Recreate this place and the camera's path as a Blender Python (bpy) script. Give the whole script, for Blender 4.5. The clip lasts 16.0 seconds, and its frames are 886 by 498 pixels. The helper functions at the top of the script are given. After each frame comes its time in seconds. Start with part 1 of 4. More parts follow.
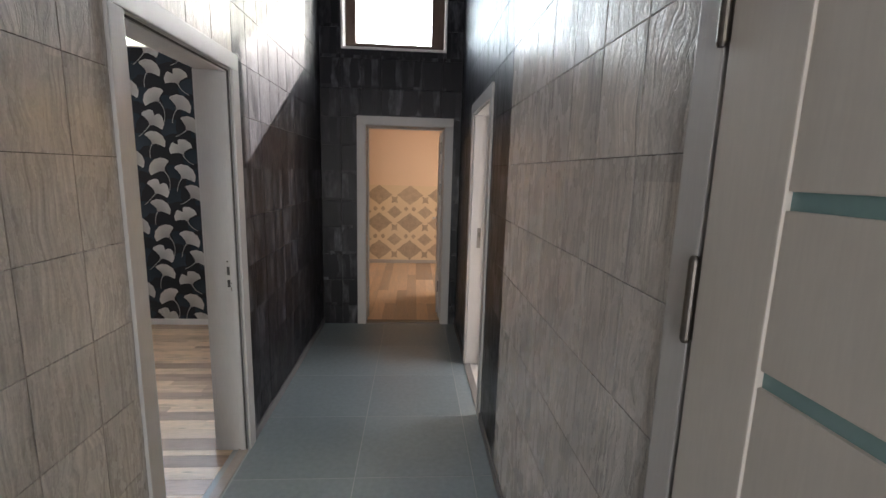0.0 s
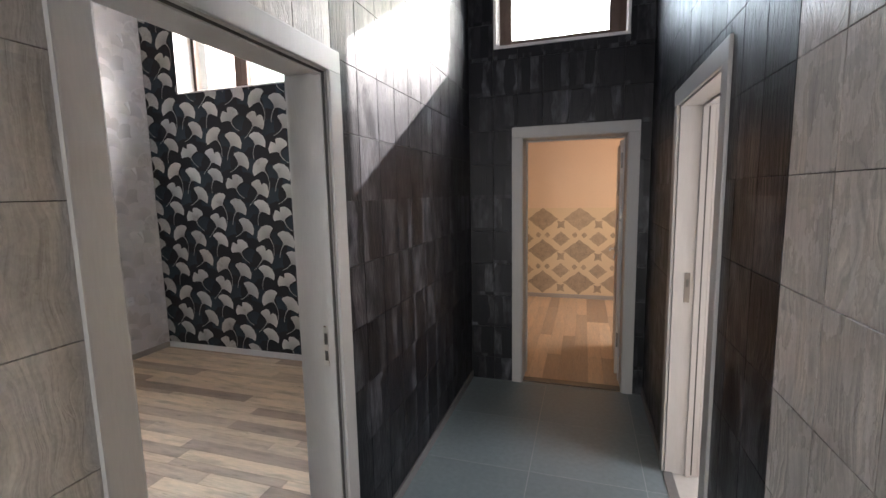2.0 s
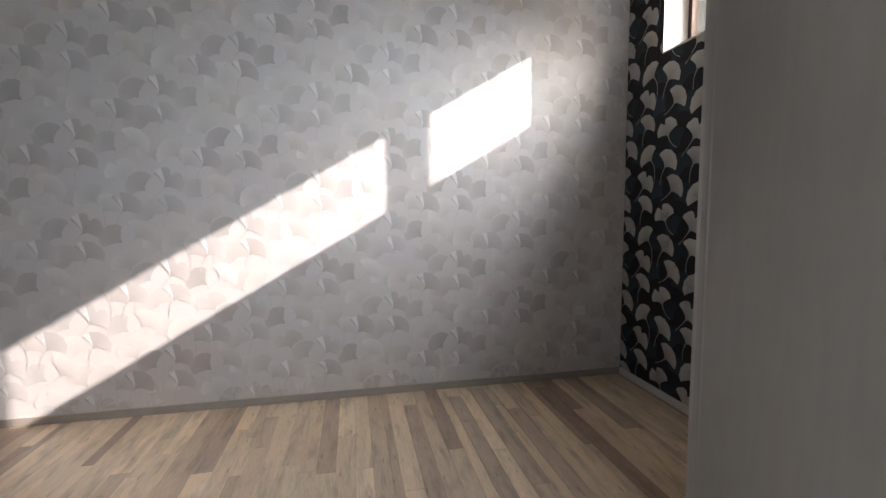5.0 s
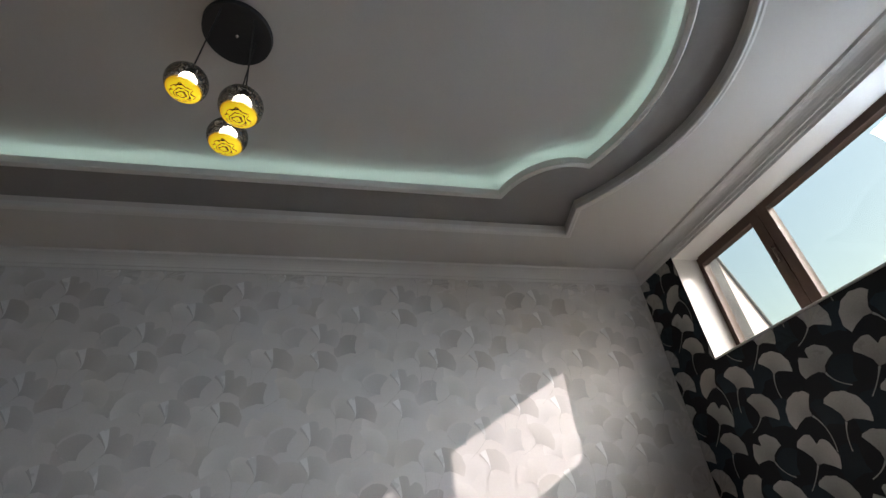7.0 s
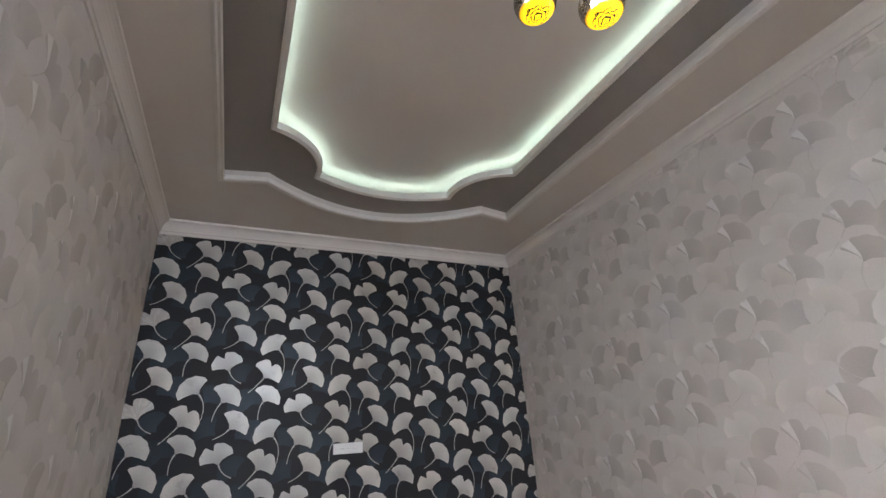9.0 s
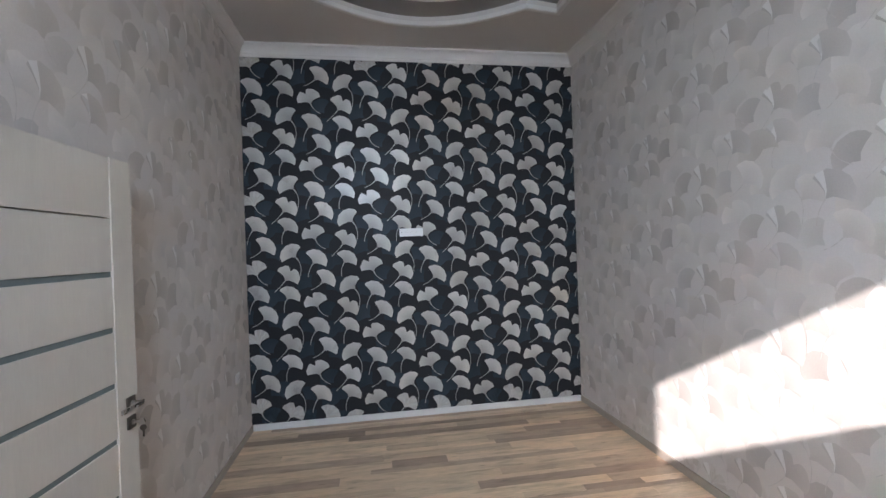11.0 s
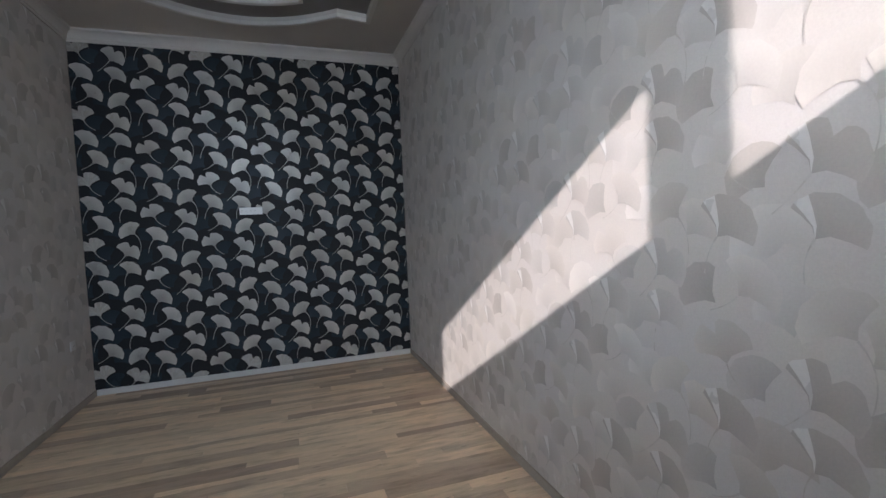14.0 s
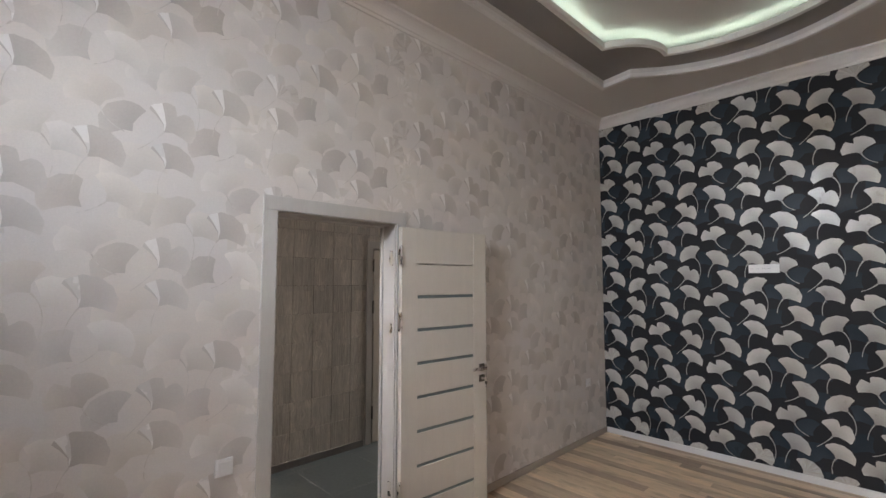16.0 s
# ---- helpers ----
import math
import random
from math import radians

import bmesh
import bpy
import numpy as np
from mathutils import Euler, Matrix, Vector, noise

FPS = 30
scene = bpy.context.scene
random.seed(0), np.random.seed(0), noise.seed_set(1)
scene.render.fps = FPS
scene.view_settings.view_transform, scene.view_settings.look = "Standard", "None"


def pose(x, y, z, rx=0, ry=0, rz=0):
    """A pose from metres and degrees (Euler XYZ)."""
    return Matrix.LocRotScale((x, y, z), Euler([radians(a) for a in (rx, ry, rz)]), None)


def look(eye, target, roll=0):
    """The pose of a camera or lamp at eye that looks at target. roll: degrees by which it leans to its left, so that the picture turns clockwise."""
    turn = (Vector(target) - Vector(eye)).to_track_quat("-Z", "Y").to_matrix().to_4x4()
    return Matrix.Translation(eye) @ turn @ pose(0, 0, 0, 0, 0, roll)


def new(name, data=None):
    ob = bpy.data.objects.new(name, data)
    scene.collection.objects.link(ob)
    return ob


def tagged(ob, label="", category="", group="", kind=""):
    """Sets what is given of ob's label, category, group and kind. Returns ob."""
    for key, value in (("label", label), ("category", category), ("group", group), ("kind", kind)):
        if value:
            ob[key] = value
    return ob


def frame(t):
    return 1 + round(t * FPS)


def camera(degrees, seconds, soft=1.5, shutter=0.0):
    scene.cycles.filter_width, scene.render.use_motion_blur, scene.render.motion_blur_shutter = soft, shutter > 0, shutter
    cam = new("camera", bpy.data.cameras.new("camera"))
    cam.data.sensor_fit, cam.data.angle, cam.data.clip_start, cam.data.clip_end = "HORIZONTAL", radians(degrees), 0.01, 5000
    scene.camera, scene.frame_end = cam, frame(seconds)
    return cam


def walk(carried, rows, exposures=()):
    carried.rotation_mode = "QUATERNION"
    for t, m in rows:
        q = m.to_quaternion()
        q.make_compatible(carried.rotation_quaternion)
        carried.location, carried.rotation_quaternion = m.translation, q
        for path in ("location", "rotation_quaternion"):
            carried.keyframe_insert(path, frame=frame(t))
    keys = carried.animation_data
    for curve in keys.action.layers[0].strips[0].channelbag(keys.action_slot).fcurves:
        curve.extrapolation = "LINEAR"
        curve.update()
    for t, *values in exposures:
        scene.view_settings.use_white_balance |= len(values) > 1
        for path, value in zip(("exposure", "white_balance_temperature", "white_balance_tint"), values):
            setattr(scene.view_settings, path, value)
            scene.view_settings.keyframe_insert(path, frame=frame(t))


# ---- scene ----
cam = camera(89.9, 16.0, 1.5)
PATH = [
    (0, (0.529, -0.03, 1.571), (0.662, 1.936, 1.231), 1.6),
    (0.5, (0.529, 0.004, 1.583), (0.616, 1.974, 1.25), 0.9),
    (1, (0.536, 0.157, 1.599), (0.532, 2.135, 1.301), 0.3),
    (1.5, (0.5, 0.456, 1.628), (0.231, 2.42, 1.363), -0.8),
    (2, (0.518, 0.845, 1.59), (-0.085, 2.735, 1.339), -1.2),
    (2.5, (0.444, 1.194, 1.58), (-0.623, 2.865, 1.321), -0.8),
    (3, (0.255, 1.48, 1.565), (-1.161, 2.865, 1.29), -1.5),
    (3.5, (0.039, 1.76, 1.563), (-1.787, 2.516, 1.256), 0.3),
    (3.7, (-0.029, 1.838, 1.551), (-1.935, 2.35, 1.225), 0.6),
    (5.8, (-0.517, 2.179, 1.431), (-2.49, 2.505, 1.449), -1.1),
    (6, (-0.604, 2.204, 1.453), (-2.563, 2.527, 1.687), -1.6),
    (6.5, (-0.808, 2.135, 1.573), (-2.639, 2.488, 2.296), -2.8),
    (7, (-0.917, 2.08, 1.684), (-2.519, 2.452, 2.822), -5.0),
    (7.5, (-1.107, 2.09, 1.699), (-2.781, 2.081, 2.794), -5.5),
    (7.8, (-1.23, 2.131, 1.741), (-2.811, 1.559, 2.825), -4.5),
    (8, (-1.318, 2.175, 1.751), (-2.738, 1.317, 2.868), -2.1),
    (8.5, (-1.318, 2.22, 1.774), (-2.402, 0.922, 2.84), -7.9),
    (9, (-1.211, 2.257, 1.811), (-2.005, 0.592, 2.583), -4.2),
    (9.5, (-1.232, 2.297, 1.743), (-1.847, 0.447, 2.189), -3.4),
    (9.7, (-1.272, 2.33, 1.736), (-1.824, 0.445, 2.11), -3.3),
    (12, (-2.031, 3.254, 1.531), (-2.315, 1.28, 1.385), -1.4),
    (12.5, (-2.18, 3.477, 1.539), (-2.816, 1.586, 1.406), -2.0),
    (13, (-2.255, 3.676, 1.535), (-3.162, 1.898, 1.414), -2.4),
    (13.5, (-2.35, 3.721, 1.482), (-3.214, 1.919, 1.391), -2.4),
    (14, (-2.45, 3.691, 1.533), (-3.092, 1.8, 1.425), -2.4),
    (14.5, (-2.627, 3.534, 1.594), (-2.889, 1.551, 1.594), -2.1),
    (15, (-2.706, 3.389, 1.622), (-2.463, 1.409, 1.769), -1.0),
    (15.5, (-2.812, 3.279, 1.661), (-1.823, 1.548, 1.818), 1.2),
    (16, (-2.895, 3.339, 1.652), (-1.467, 1.947, 1.799), 0.0),
]
EXPOSURES = [(0, 2.1, 6400, 17), (1.0, 2.42, 6250, 18), (1.5, 2.35, 6250, 18), (2.0, 2.2, 6300, 17), (2.5, 1.82, 6500, 16), (3.0, 1.55, 6850, 18), (3.5, 1.45, 6850, 19),
             (6.0, 0.8, 6500, 16), (7.0, 0.38, 6550, 15), (7.5, 0.35, 6850, 16), (8.0, 0.88, 7000, 17), (9.0, 1.52, 7200, 22), (9.7, 1.6, 7050, 22), (12.0, 1.1, 6250, 15),
             (13.0, 0.45, 6250, 15), (13.5, 0.47, 6250, 15), (14.5, 0.75, 6500, 16), (15.0, 0.9, 6700, 16), (15.5, 1.02, 7250, 21), (16.0, 1.42, 7500, 22)]
walk(cam, [(t, look(eye, target, roll)) for t, eye, target, roll in PATH], EXPOSURES)

# ---------------------------------------------------------------- light
SUN_WAY = Vector((0.496, 1.0, 0.577))
sun = new("sun", bpy.data.lights.new("sun", "SUN"))
sun.data.energy, sun.data.angle, sun.data.color = 5.0, radians(0.55), (1.0, 0.945, 0.88)
sun.matrix_world = look(SUN_WAY * 20, (0, 0, 0))
world = bpy.data.worlds.new("sky")
scene.world = world
world.use_nodes = True
sky = world.node_tree.nodes.new("ShaderNodeTexSky")
sky.sky_type, sky.sun_disc = "NISHITA", False
sky.air_density, sky.dust_density = 2.2, 1.6
sky.sun_elevation, sky.sun_rotation = math.atan2(0.577, 1.116), math.atan2(0.496, 1.0)
back = world.node_tree.nodes["Background"]
world.node_tree.links.new(sky.outputs[0], back.inputs[0])
back.inputs[1].default_value = 0.15


def opening_lamp(name, eye, target, w, h, power, color, spread=180):
    """A rectangular lamp in one opening: daylight at real windows, added fill elsewhere."""
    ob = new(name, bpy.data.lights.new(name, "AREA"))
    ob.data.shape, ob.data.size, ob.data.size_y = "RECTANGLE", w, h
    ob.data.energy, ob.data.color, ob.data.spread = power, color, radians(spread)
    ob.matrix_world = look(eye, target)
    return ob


opening_lamp("room_window_light", (-1.65, 4.76, 3.05), (-2.0, 1.7, 1.0), 0.68, 0.62, 22, (0.64, 0.82, 1.0), 108)
opening_lamp("corridor_window_light", (0.31, 4.74, 3.1), (0.31, 1.6, 1.7), 0.75, 0.6, 2.7, (0.80, 0.90, 1.0), 150)
# added corridor fill, set in an unseen opening behind the start
opening_lamp("corridor_fill_light", (0.15, -3.28, 1.5), (0.55, 1.0, 1.3), 0.8, 2.0, 16, (0.92, 0.96, 1.0))
# added warm fill in an unseen opening of the end room
opening_lamp("end_room_fill_light", (2.17, 6.2, 1.6), (0.0, 6.2, 1.0), 1.2, 1.1, 4.6, (1.0, 0.87, 0.68))
# added fill in an unseen opening of the side room
opening_lamp("side_room_fill_light", (2.85, 3.1, 1.6), (1.0, 3.1, 1.0), 1.0, 1.0, 10, (0.95, 0.97, 1.0))

# ---------------------------------------------------------------- materials


def material(name, color, rough=0.5, metal=0.0, vary=0.12, scale=3.0, grain=60.0, bump=0.05, stretch=(1, 1, 1),
             second=None, mix=0.5, piece=0.0, island=0.0, spec=0.5, sheen=0.0):
    """A painted, printed or stone surface: two scales of tone, fine relief, and a tone of its own for each piece."""
    m = bpy.data.materials.new(name)
    m.use_nodes = True
    nt = m.node_tree
    b = nt.nodes["Principled BSDF"]
    link = nt.links.new
    coord = nt.nodes.new("ShaderNodeNewGeometry")
    mapping = nt.nodes.new("ShaderNodeVectorMath")
    mapping.operation = "MULTIPLY"
    mapping.inputs[1].default_value = stretch
    link(coord.outputs["Position"], mapping.inputs[0])
    big = nt.nodes.new("ShaderNodeTexNoise")
    big.inputs["Scale"].default_value, big.inputs["Detail"].default_value = scale, 3
    fine = nt.nodes.new("ShaderNodeTexNoise")
    fine.inputs["Scale"].default_value, fine.inputs["Detail"].default_value = grain, 4
    link(mapping.outputs[0], big.inputs["Vector"])
    link(mapping.outputs[0], fine.inputs["Vector"])
    both = nt.nodes.new("ShaderNodeMath")
    both.operation = "MULTIPLY_ADD"
    both.inputs[1].default_value = 0.55
    link(fine.outputs[0], both.inputs[0])
    half = nt.nodes.new("ShaderNodeMath")
    half.operation = "MULTIPLY"
    half.inputs[1].default_value = 0.45
    link(big.outputs[0], half.inputs[0])
    link(half.outputs[0], both.inputs[2])
    tone = nt.nodes.new("ShaderNodeMapRange")
    tone.inputs[1].default_value, tone.inputs[2].default_value = 0.3, 0.7
    tone.inputs[3].default_value, tone.inputs[4].default_value = 1 - vary, 1 + vary
    link(both.outputs[0], tone.inputs[0])
    last = tone.outputs[0]
    base = nt.nodes.new("ShaderNodeMix")
    base.data_type = "RGBA"
    base.inputs[6].default_value = (*color, 1)
    base.inputs[7].default_value = (*(second or color), 1)
    base.inputs[0].default_value = 0.0
    if piece:
        info = nt.nodes.new("ShaderNodeObjectInfo")
        source = info.outputs["Random"]
    else:
        source = coord.outputs["Random Per Island"]
    if piece or island:
        r = nt.nodes.new("ShaderNodeMapRange")
        r.inputs[3].default_value, r.inputs[4].default_value = 1 - (piece or island), 1 + (piece or island)
        link(source, r.inputs[0])
        mul = nt.nodes.new("ShaderNodeMath")
        mul.operation = "MULTIPLY"
        link(last, mul.inputs[0])
        link(r.outputs[0], mul.inputs[1])
        last = mul.outputs[0]
        if second:
            hue = nt.nodes.new("ShaderNodeTexWhiteNoise")
            hue.noise_dimensions = "1D"
            link(source, hue.inputs["W"])
            ramp = nt.nodes.new("ShaderNodeMapRange")
            ramp.inputs[1].default_value, ramp.inputs[2].default_value = mix - 0.2, mix + 0.2
            link(hue.outputs["Value"], ramp.inputs[0])
            link(ramp.outputs[0], base.inputs[0])
    elif second:
        ramp = nt.nodes.new("ShaderNodeMapRange")
        ramp.inputs[1].default_value, ramp.inputs[2].default_value = mix - 0.08, mix + 0.08
        link(big.outputs[0], ramp.inputs[0])
        link(ramp.outputs[0], base.inputs[0])
    scaled = nt.nodes.new("ShaderNodeVectorMath")
    scaled.operation = "SCALE"
    link(base.outputs[2], scaled.inputs[0])
    link(last, scaled.inputs["Scale"])
    link(scaled.outputs[0], b.inputs["Base Color"])
    gloss = nt.nodes.new("ShaderNodeMapRange")
    gloss.inputs[1].default_value, gloss.inputs[2].default_value = 0.3, 0.7
    gloss.inputs[3].default_value, gloss.inputs[4].default_value = max(rough - 0.08, 0.03), min(rough + 0.08, 1)
    link(big.outputs[0], gloss.inputs[0])
    link(gloss.outputs[0], b.inputs["Roughness"])
    b.inputs["Metallic"].default_value = metal
    b.inputs["Specular IOR Level"].default_value = spec
    b.inputs["Sheen Weight"].default_value = sheen
    if bump:
        rel = nt.nodes.new("ShaderNodeBump")
        rel.inputs["Strength"].default_value, rel.inputs["Distance"].default_value = bump, 0.004
        link(both.outputs[0], rel.inputs["Height"])
        link(rel.outputs[0], b.inputs["Normal"])
    return m


def wood_tile(name, dark, light, strip, rare, rough, bump, spec=0.5, differ=0.08):
    """A glazed wall tile printed as upright strips of weathered wood: drawn-out grain, knots that bend it, each tile from another spot."""
    m = bpy.data.materials.new(name)
    m.use_nodes = True
    nt = m.node_tree
    b = nt.nodes["Principled BSDF"]
    link = nt.links.new

    def math_node(kind, a, c):
        n = nt.nodes.new("ShaderNodeMath")
        n.operation = kind
        for slot, v in ((0, a), (1, c)):
            if isinstance(v, (int, float)):
                n.inputs[slot].default_value = v
            else:
                link(v, n.inputs[slot])
        return n.outputs[0]

    def noise(at, scale, detail, rough_detail=0.5):
        n = nt.nodes.new("ShaderNodeTexNoise")
        n.inputs["Scale"].default_value, n.inputs["Detail"].default_value, n.inputs["Roughness"].default_value = scale, detail, rough_detail
        link(at, n.inputs["Vector"])
        return n.outputs[0]

    def vector(x, y, z):
        n = nt.nodes.new("ShaderNodeCombineXYZ")
        for slot, v in enumerate((x, y, z)):
            link(v, n.inputs[slot])
        return n.outputs[0]

    def remap(v, a, c, lo, hi):
        n = nt.nodes.new("ShaderNodeMapRange")
        for slot, w in ((1, a), (2, c), (3, lo), (4, hi)):
            n.inputs[slot].default_value = w
        link(v, n.inputs[0])
        return n.outputs[0]
    pos = nt.nodes.new("ShaderNodeNewGeometry")
    info = nt.nodes.new("ShaderNodeObjectInfo")
    sep = nt.nodes.new("ShaderNodeSeparateXYZ")
    link(pos.outputs["Position"], sep.inputs[0])
    along = math_node("ADD", sep.outputs["X"], sep.outputs["Y"])
    up = sep.outputs["Z"]
    spot = math_node("MULTIPLY", info.outputs["Random"], 37.0)
    # knots push the grain aside, on some tiles more than on others
    soft = noise(vector(along, math_node("MULTIPLY", up, 0.55), spot), 8.0, 2.0)
    bend = math_node("MULTIPLY", math_node("SUBTRACT", soft, 0.5), remap(info.outputs["Random"], 0.2, 1.0, 0.03, 0.17))
    across = math_node("ADD", along, bend)
    lines = noise(vector(across, math_node("MULTIPLY", up, 0.05), spot), 75.0, 3.0, 0.65)
    rings = math_node("ABSOLUTE", math_node("SINE", math_node("MULTIPLY", math_node("ADD", across, math_node("MULTIPLY", lines, 0.03)), 150.0), 0), 0)
    cloud = noise(vector(along, math_node("MULTIPLY", up, 0.4), spot), 14.0, 5.0, 0.6)
    speck = noise(vector(along, math_node("MULTIPLY", up, 0.7), spot), 160.0, 3.0)
    where = remap(cloud, 0.46, 0.62, 0.0, 0.16)
    grain = math_node("ADD", math_node("MULTIPLY", lines, 0.5), math_node("MULTIPLY", speck, 0.2))
    grain = math_node("ADD", grain, math_node("MULTIPLY", cloud, 0.3))
    grain = math_node("SUBTRACT", grain, math_node("MULTIPLY", math_node("SUBTRACT", 0.6, rings), where))
    # strips inside one tile
    cell = nt.nodes.new("ShaderNodeCombineXYZ")
    link(math_node("FLOOR", math_node("DIVIDE", math_node("ADD", across, math_node("MULTIPLY", spot, 0.01)), strip), 0), cell.inputs[0])
    link(math_node("FLOOR", math_node("DIVIDE", math_node("ADD", up, 0.043), 0.268), 0), cell.inputs[1])
    white = nt.nodes.new("ShaderNodeTexWhiteNoise")
    white.noise_dimensions = "2D"
    link(cell.outputs[0], white.inputs["Vector"])
    patchy = math_node("MULTIPLY", remap(white.outputs["Value"], rare, 1.0, 0.0, 1.0), remap(cloud, 0.36, 0.62, 0.0, 1.0))
    base = nt.nodes.new("ShaderNodeMix")
    base.data_type = "RGBA"
    base.inputs[6].default_value, base.inputs[7].default_value = (*dark, 1), (*light, 1)
    link(patchy, base.inputs[0])
    tone = math_node("MULTIPLY", remap(grain, 0.30, 0.68, 0.60, 1.30), remap(info.outputs["Random"], 0.0, 1.0, 1 - differ, 1 + differ))
    scaled = nt.nodes.new("ShaderNodeVectorMath")
    scaled.operation = "SCALE"
    link(base.outputs[2], scaled.inputs[0])
    link(tone, scaled.inputs["Scale"])
    link(scaled.outputs[0], b.inputs["Base Color"])
    b.inputs["Specular IOR Level"].default_value = spec
    link(remap(cloud, 0.3, 0.7, rough + 0.07, rough - 0.07), b.inputs["Roughness"])
    rel = nt.nodes.new("ShaderNodeBump")
    rel.inputs["Strength"].default_value, rel.inputs["Distance"].default_value = bump, 0.004
    ridge = noise(vector(across, math_node("MULTIPLY", up, 0.10), spot), 40.0, 3.0)
    crease = remap(math_node("ABSOLUTE", math_node("SUBTRACT", ridge, 0.5), 0), 0.0, 0.03, -0.16, 0.0)
    link(math_node("ADD", grain, crease), rel.inputs["Height"])
    link(rel.outputs[0], b.inputs["Normal"])
    return m


def leaf_print(m, low, high):
    """Tone by share: foot-to-rim print on charcoal, relief shade painted into colour on pearl."""
    nt = m.node_tree
    share = nt.nodes.new("ShaderNodeAttribute")
    share.attribute_name = "share"
    rng_node = nt.nodes.new("ShaderNodeMapRange")
    rng_node.inputs[3].default_value, rng_node.inputs[4].default_value = low, high
    nt.links.new(share.outputs["Fac"], rng_node.inputs[0])
    scaled = nt.nodes["Principled BSDF"].inputs["Base Color"].links[0].from_node
    old = scaled.inputs["Scale"].links[0].from_socket
    mul = nt.nodes.new("ShaderNodeMath")
    mul.operation = "MULTIPLY"
    nt.links.new(old, mul.inputs[0])
    nt.links.new(rng_node.outputs[0], mul.inputs[1])
    nt.links.new(mul.outputs[0], scaled.inputs["Scale"])
    return m


def knots(m, wide):
    """Dark knots and smoky streaks in a board's print, from another spot on each board."""
    nt = m.node_tree
    link = nt.links.new
    where, info = nt.nodes.new("ShaderNodeNewGeometry"), nt.nodes.new("ShaderNodeObjectInfo")
    at = nt.nodes.new("ShaderNodeVectorMath")
    at.operation = "MULTIPLY_ADD"
    at.inputs[1].default_value = wide
    link(where.outputs["Position"], at.inputs[0])
    link(info.outputs["Random"], at.inputs[2])
    streak = nt.nodes.new("ShaderNodeTexNoise")
    streak.inputs["Scale"].default_value, streak.inputs["Detail"].default_value = 1.7, 4
    link(at.outputs[0], streak.inputs["Vector"])
    smoky = nt.nodes.new("ShaderNodeMapRange")
    for slot, v in ((1, 0.50), (2, 0.72), (3, 1.0), (4, 0.66)):
        smoky.inputs[slot].default_value = v
    link(streak.outputs[0], smoky.inputs[0])
    cells = nt.nodes.new("ShaderNodeTexVoronoi")
    cells.inputs["Scale"].default_value = 1.6
    link(at.outputs[0], cells.inputs["Vector"])
    dot = nt.nodes.new("ShaderNodeMapRange")
    for slot, v in ((1, 0.05), (2, 0.12), (3, 0.55), (4, 1.0)):
        dot.inputs[slot].default_value = v
    link(cells.outputs["Distance"], dot.inputs[0])
    scaled = nt.nodes["Principled BSDF"].inputs["Base Color"].links[0].from_node
    last = scaled.inputs["Scale"].links[0].from_socket
    for extra in (smoky, dot):
        mul = nt.nodes.new("ShaderNodeMath")
        mul.operation = "MULTIPLY"
        link(last, mul.inputs[0])
        link(extra.outputs[0], mul.inputs[1])
        last = mul.outputs[0]
    link(last, scaled.inputs["Scale"])


def glow(name, color, strength):
    m = bpy.data.materials.new(name)
    m.use_nodes = True
    b = m.node_tree.nodes["Principled BSDF"]
    b.inputs["Base Color"].default_value = (*color, 1)
    b.inputs["Emission Color"].default_value = (*color, 1)
    b.inputs["Emission Strength"].default_value = strength
    return m


def glass(name, color=(0.9, 0.97, 0.96), rough=0.02):
    m = bpy.data.materials.new(name)
    m.use_nodes = True
    b = m.node_tree.nodes["Principled BSDF"]
    b.inputs["Base Color"].default_value = (*color, 1)
    b.inputs["Roughness"].default_value = rough
    b.inputs["IOR"].default_value = 1.45
    b.inputs["Transmission Weight"].default_value = 1.0
    return m


PLASTER = material("white_plaster", (0.70, 0.68, 0.65), 0.75, vary=0.04, scale=2, grain=90, bump=0.04)
CEILING = material("warm_white_ceiling", (0.61, 0.573, 0.54), 0.7, vary=0.03, scale=1.3, grain=120, bump=0.02)
CORNICE = material("cornice_paint", (0.65, 0.615, 0.585), 0.7, vary=0.03, scale=3, grain=80, bump=0.02)
MOULD = material("white_moulding", (0.70, 0.67, 0.64), 0.5, vary=0.03, scale=4, grain=60, bump=0.02)
RING = material("grey_ceiling_band", (0.27, 0.25, 0.24), 0.6, vary=0.05, scale=2, grain=80, bump=0.03)
OUTSIDE = material("outside_render", (0.62, 0.58, 0.60), 0.85, vary=0.08, scale=3, grain=50, bump=0.1)
BEIGE = material("pearl_wallpaper", (0.62, 0.575, 0.545), 0.45, vary=0.07, scale=1.6, grain=170, bump=0.10, second=(0.595, 0.56, 0.545), mix=0.52)
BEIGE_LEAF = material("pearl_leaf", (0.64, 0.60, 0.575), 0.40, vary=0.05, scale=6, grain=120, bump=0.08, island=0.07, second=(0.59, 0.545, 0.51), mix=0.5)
# back leaf and stem tone; on folded leaves, relief shade painted as colour
BEIGE_BACK_SHADE = material("pearl_shade_leaf", (0.505, 0.464, 0.436), 0.48, vary=0.06, scale=6, grain=120, bump=0.08, island=0.07, second=(0.56, 0.525, 0.505), mix=0.5)
# highlight painted into the colour along the leaf folds
BEIGE_GLINT = material("pearl_fold_glint", (0.70, 0.675, 0.66), 0.30, 0.05, vary=0.06, scale=8, grain=60, bump=0.1, island=0.06, spec=0.9)
DARK = material("charcoal_wallpaper", (0.014, 0.014, 0.017), 0.62, vary=0.3, scale=5, grain=200, bump=0.12, spec=0.25)
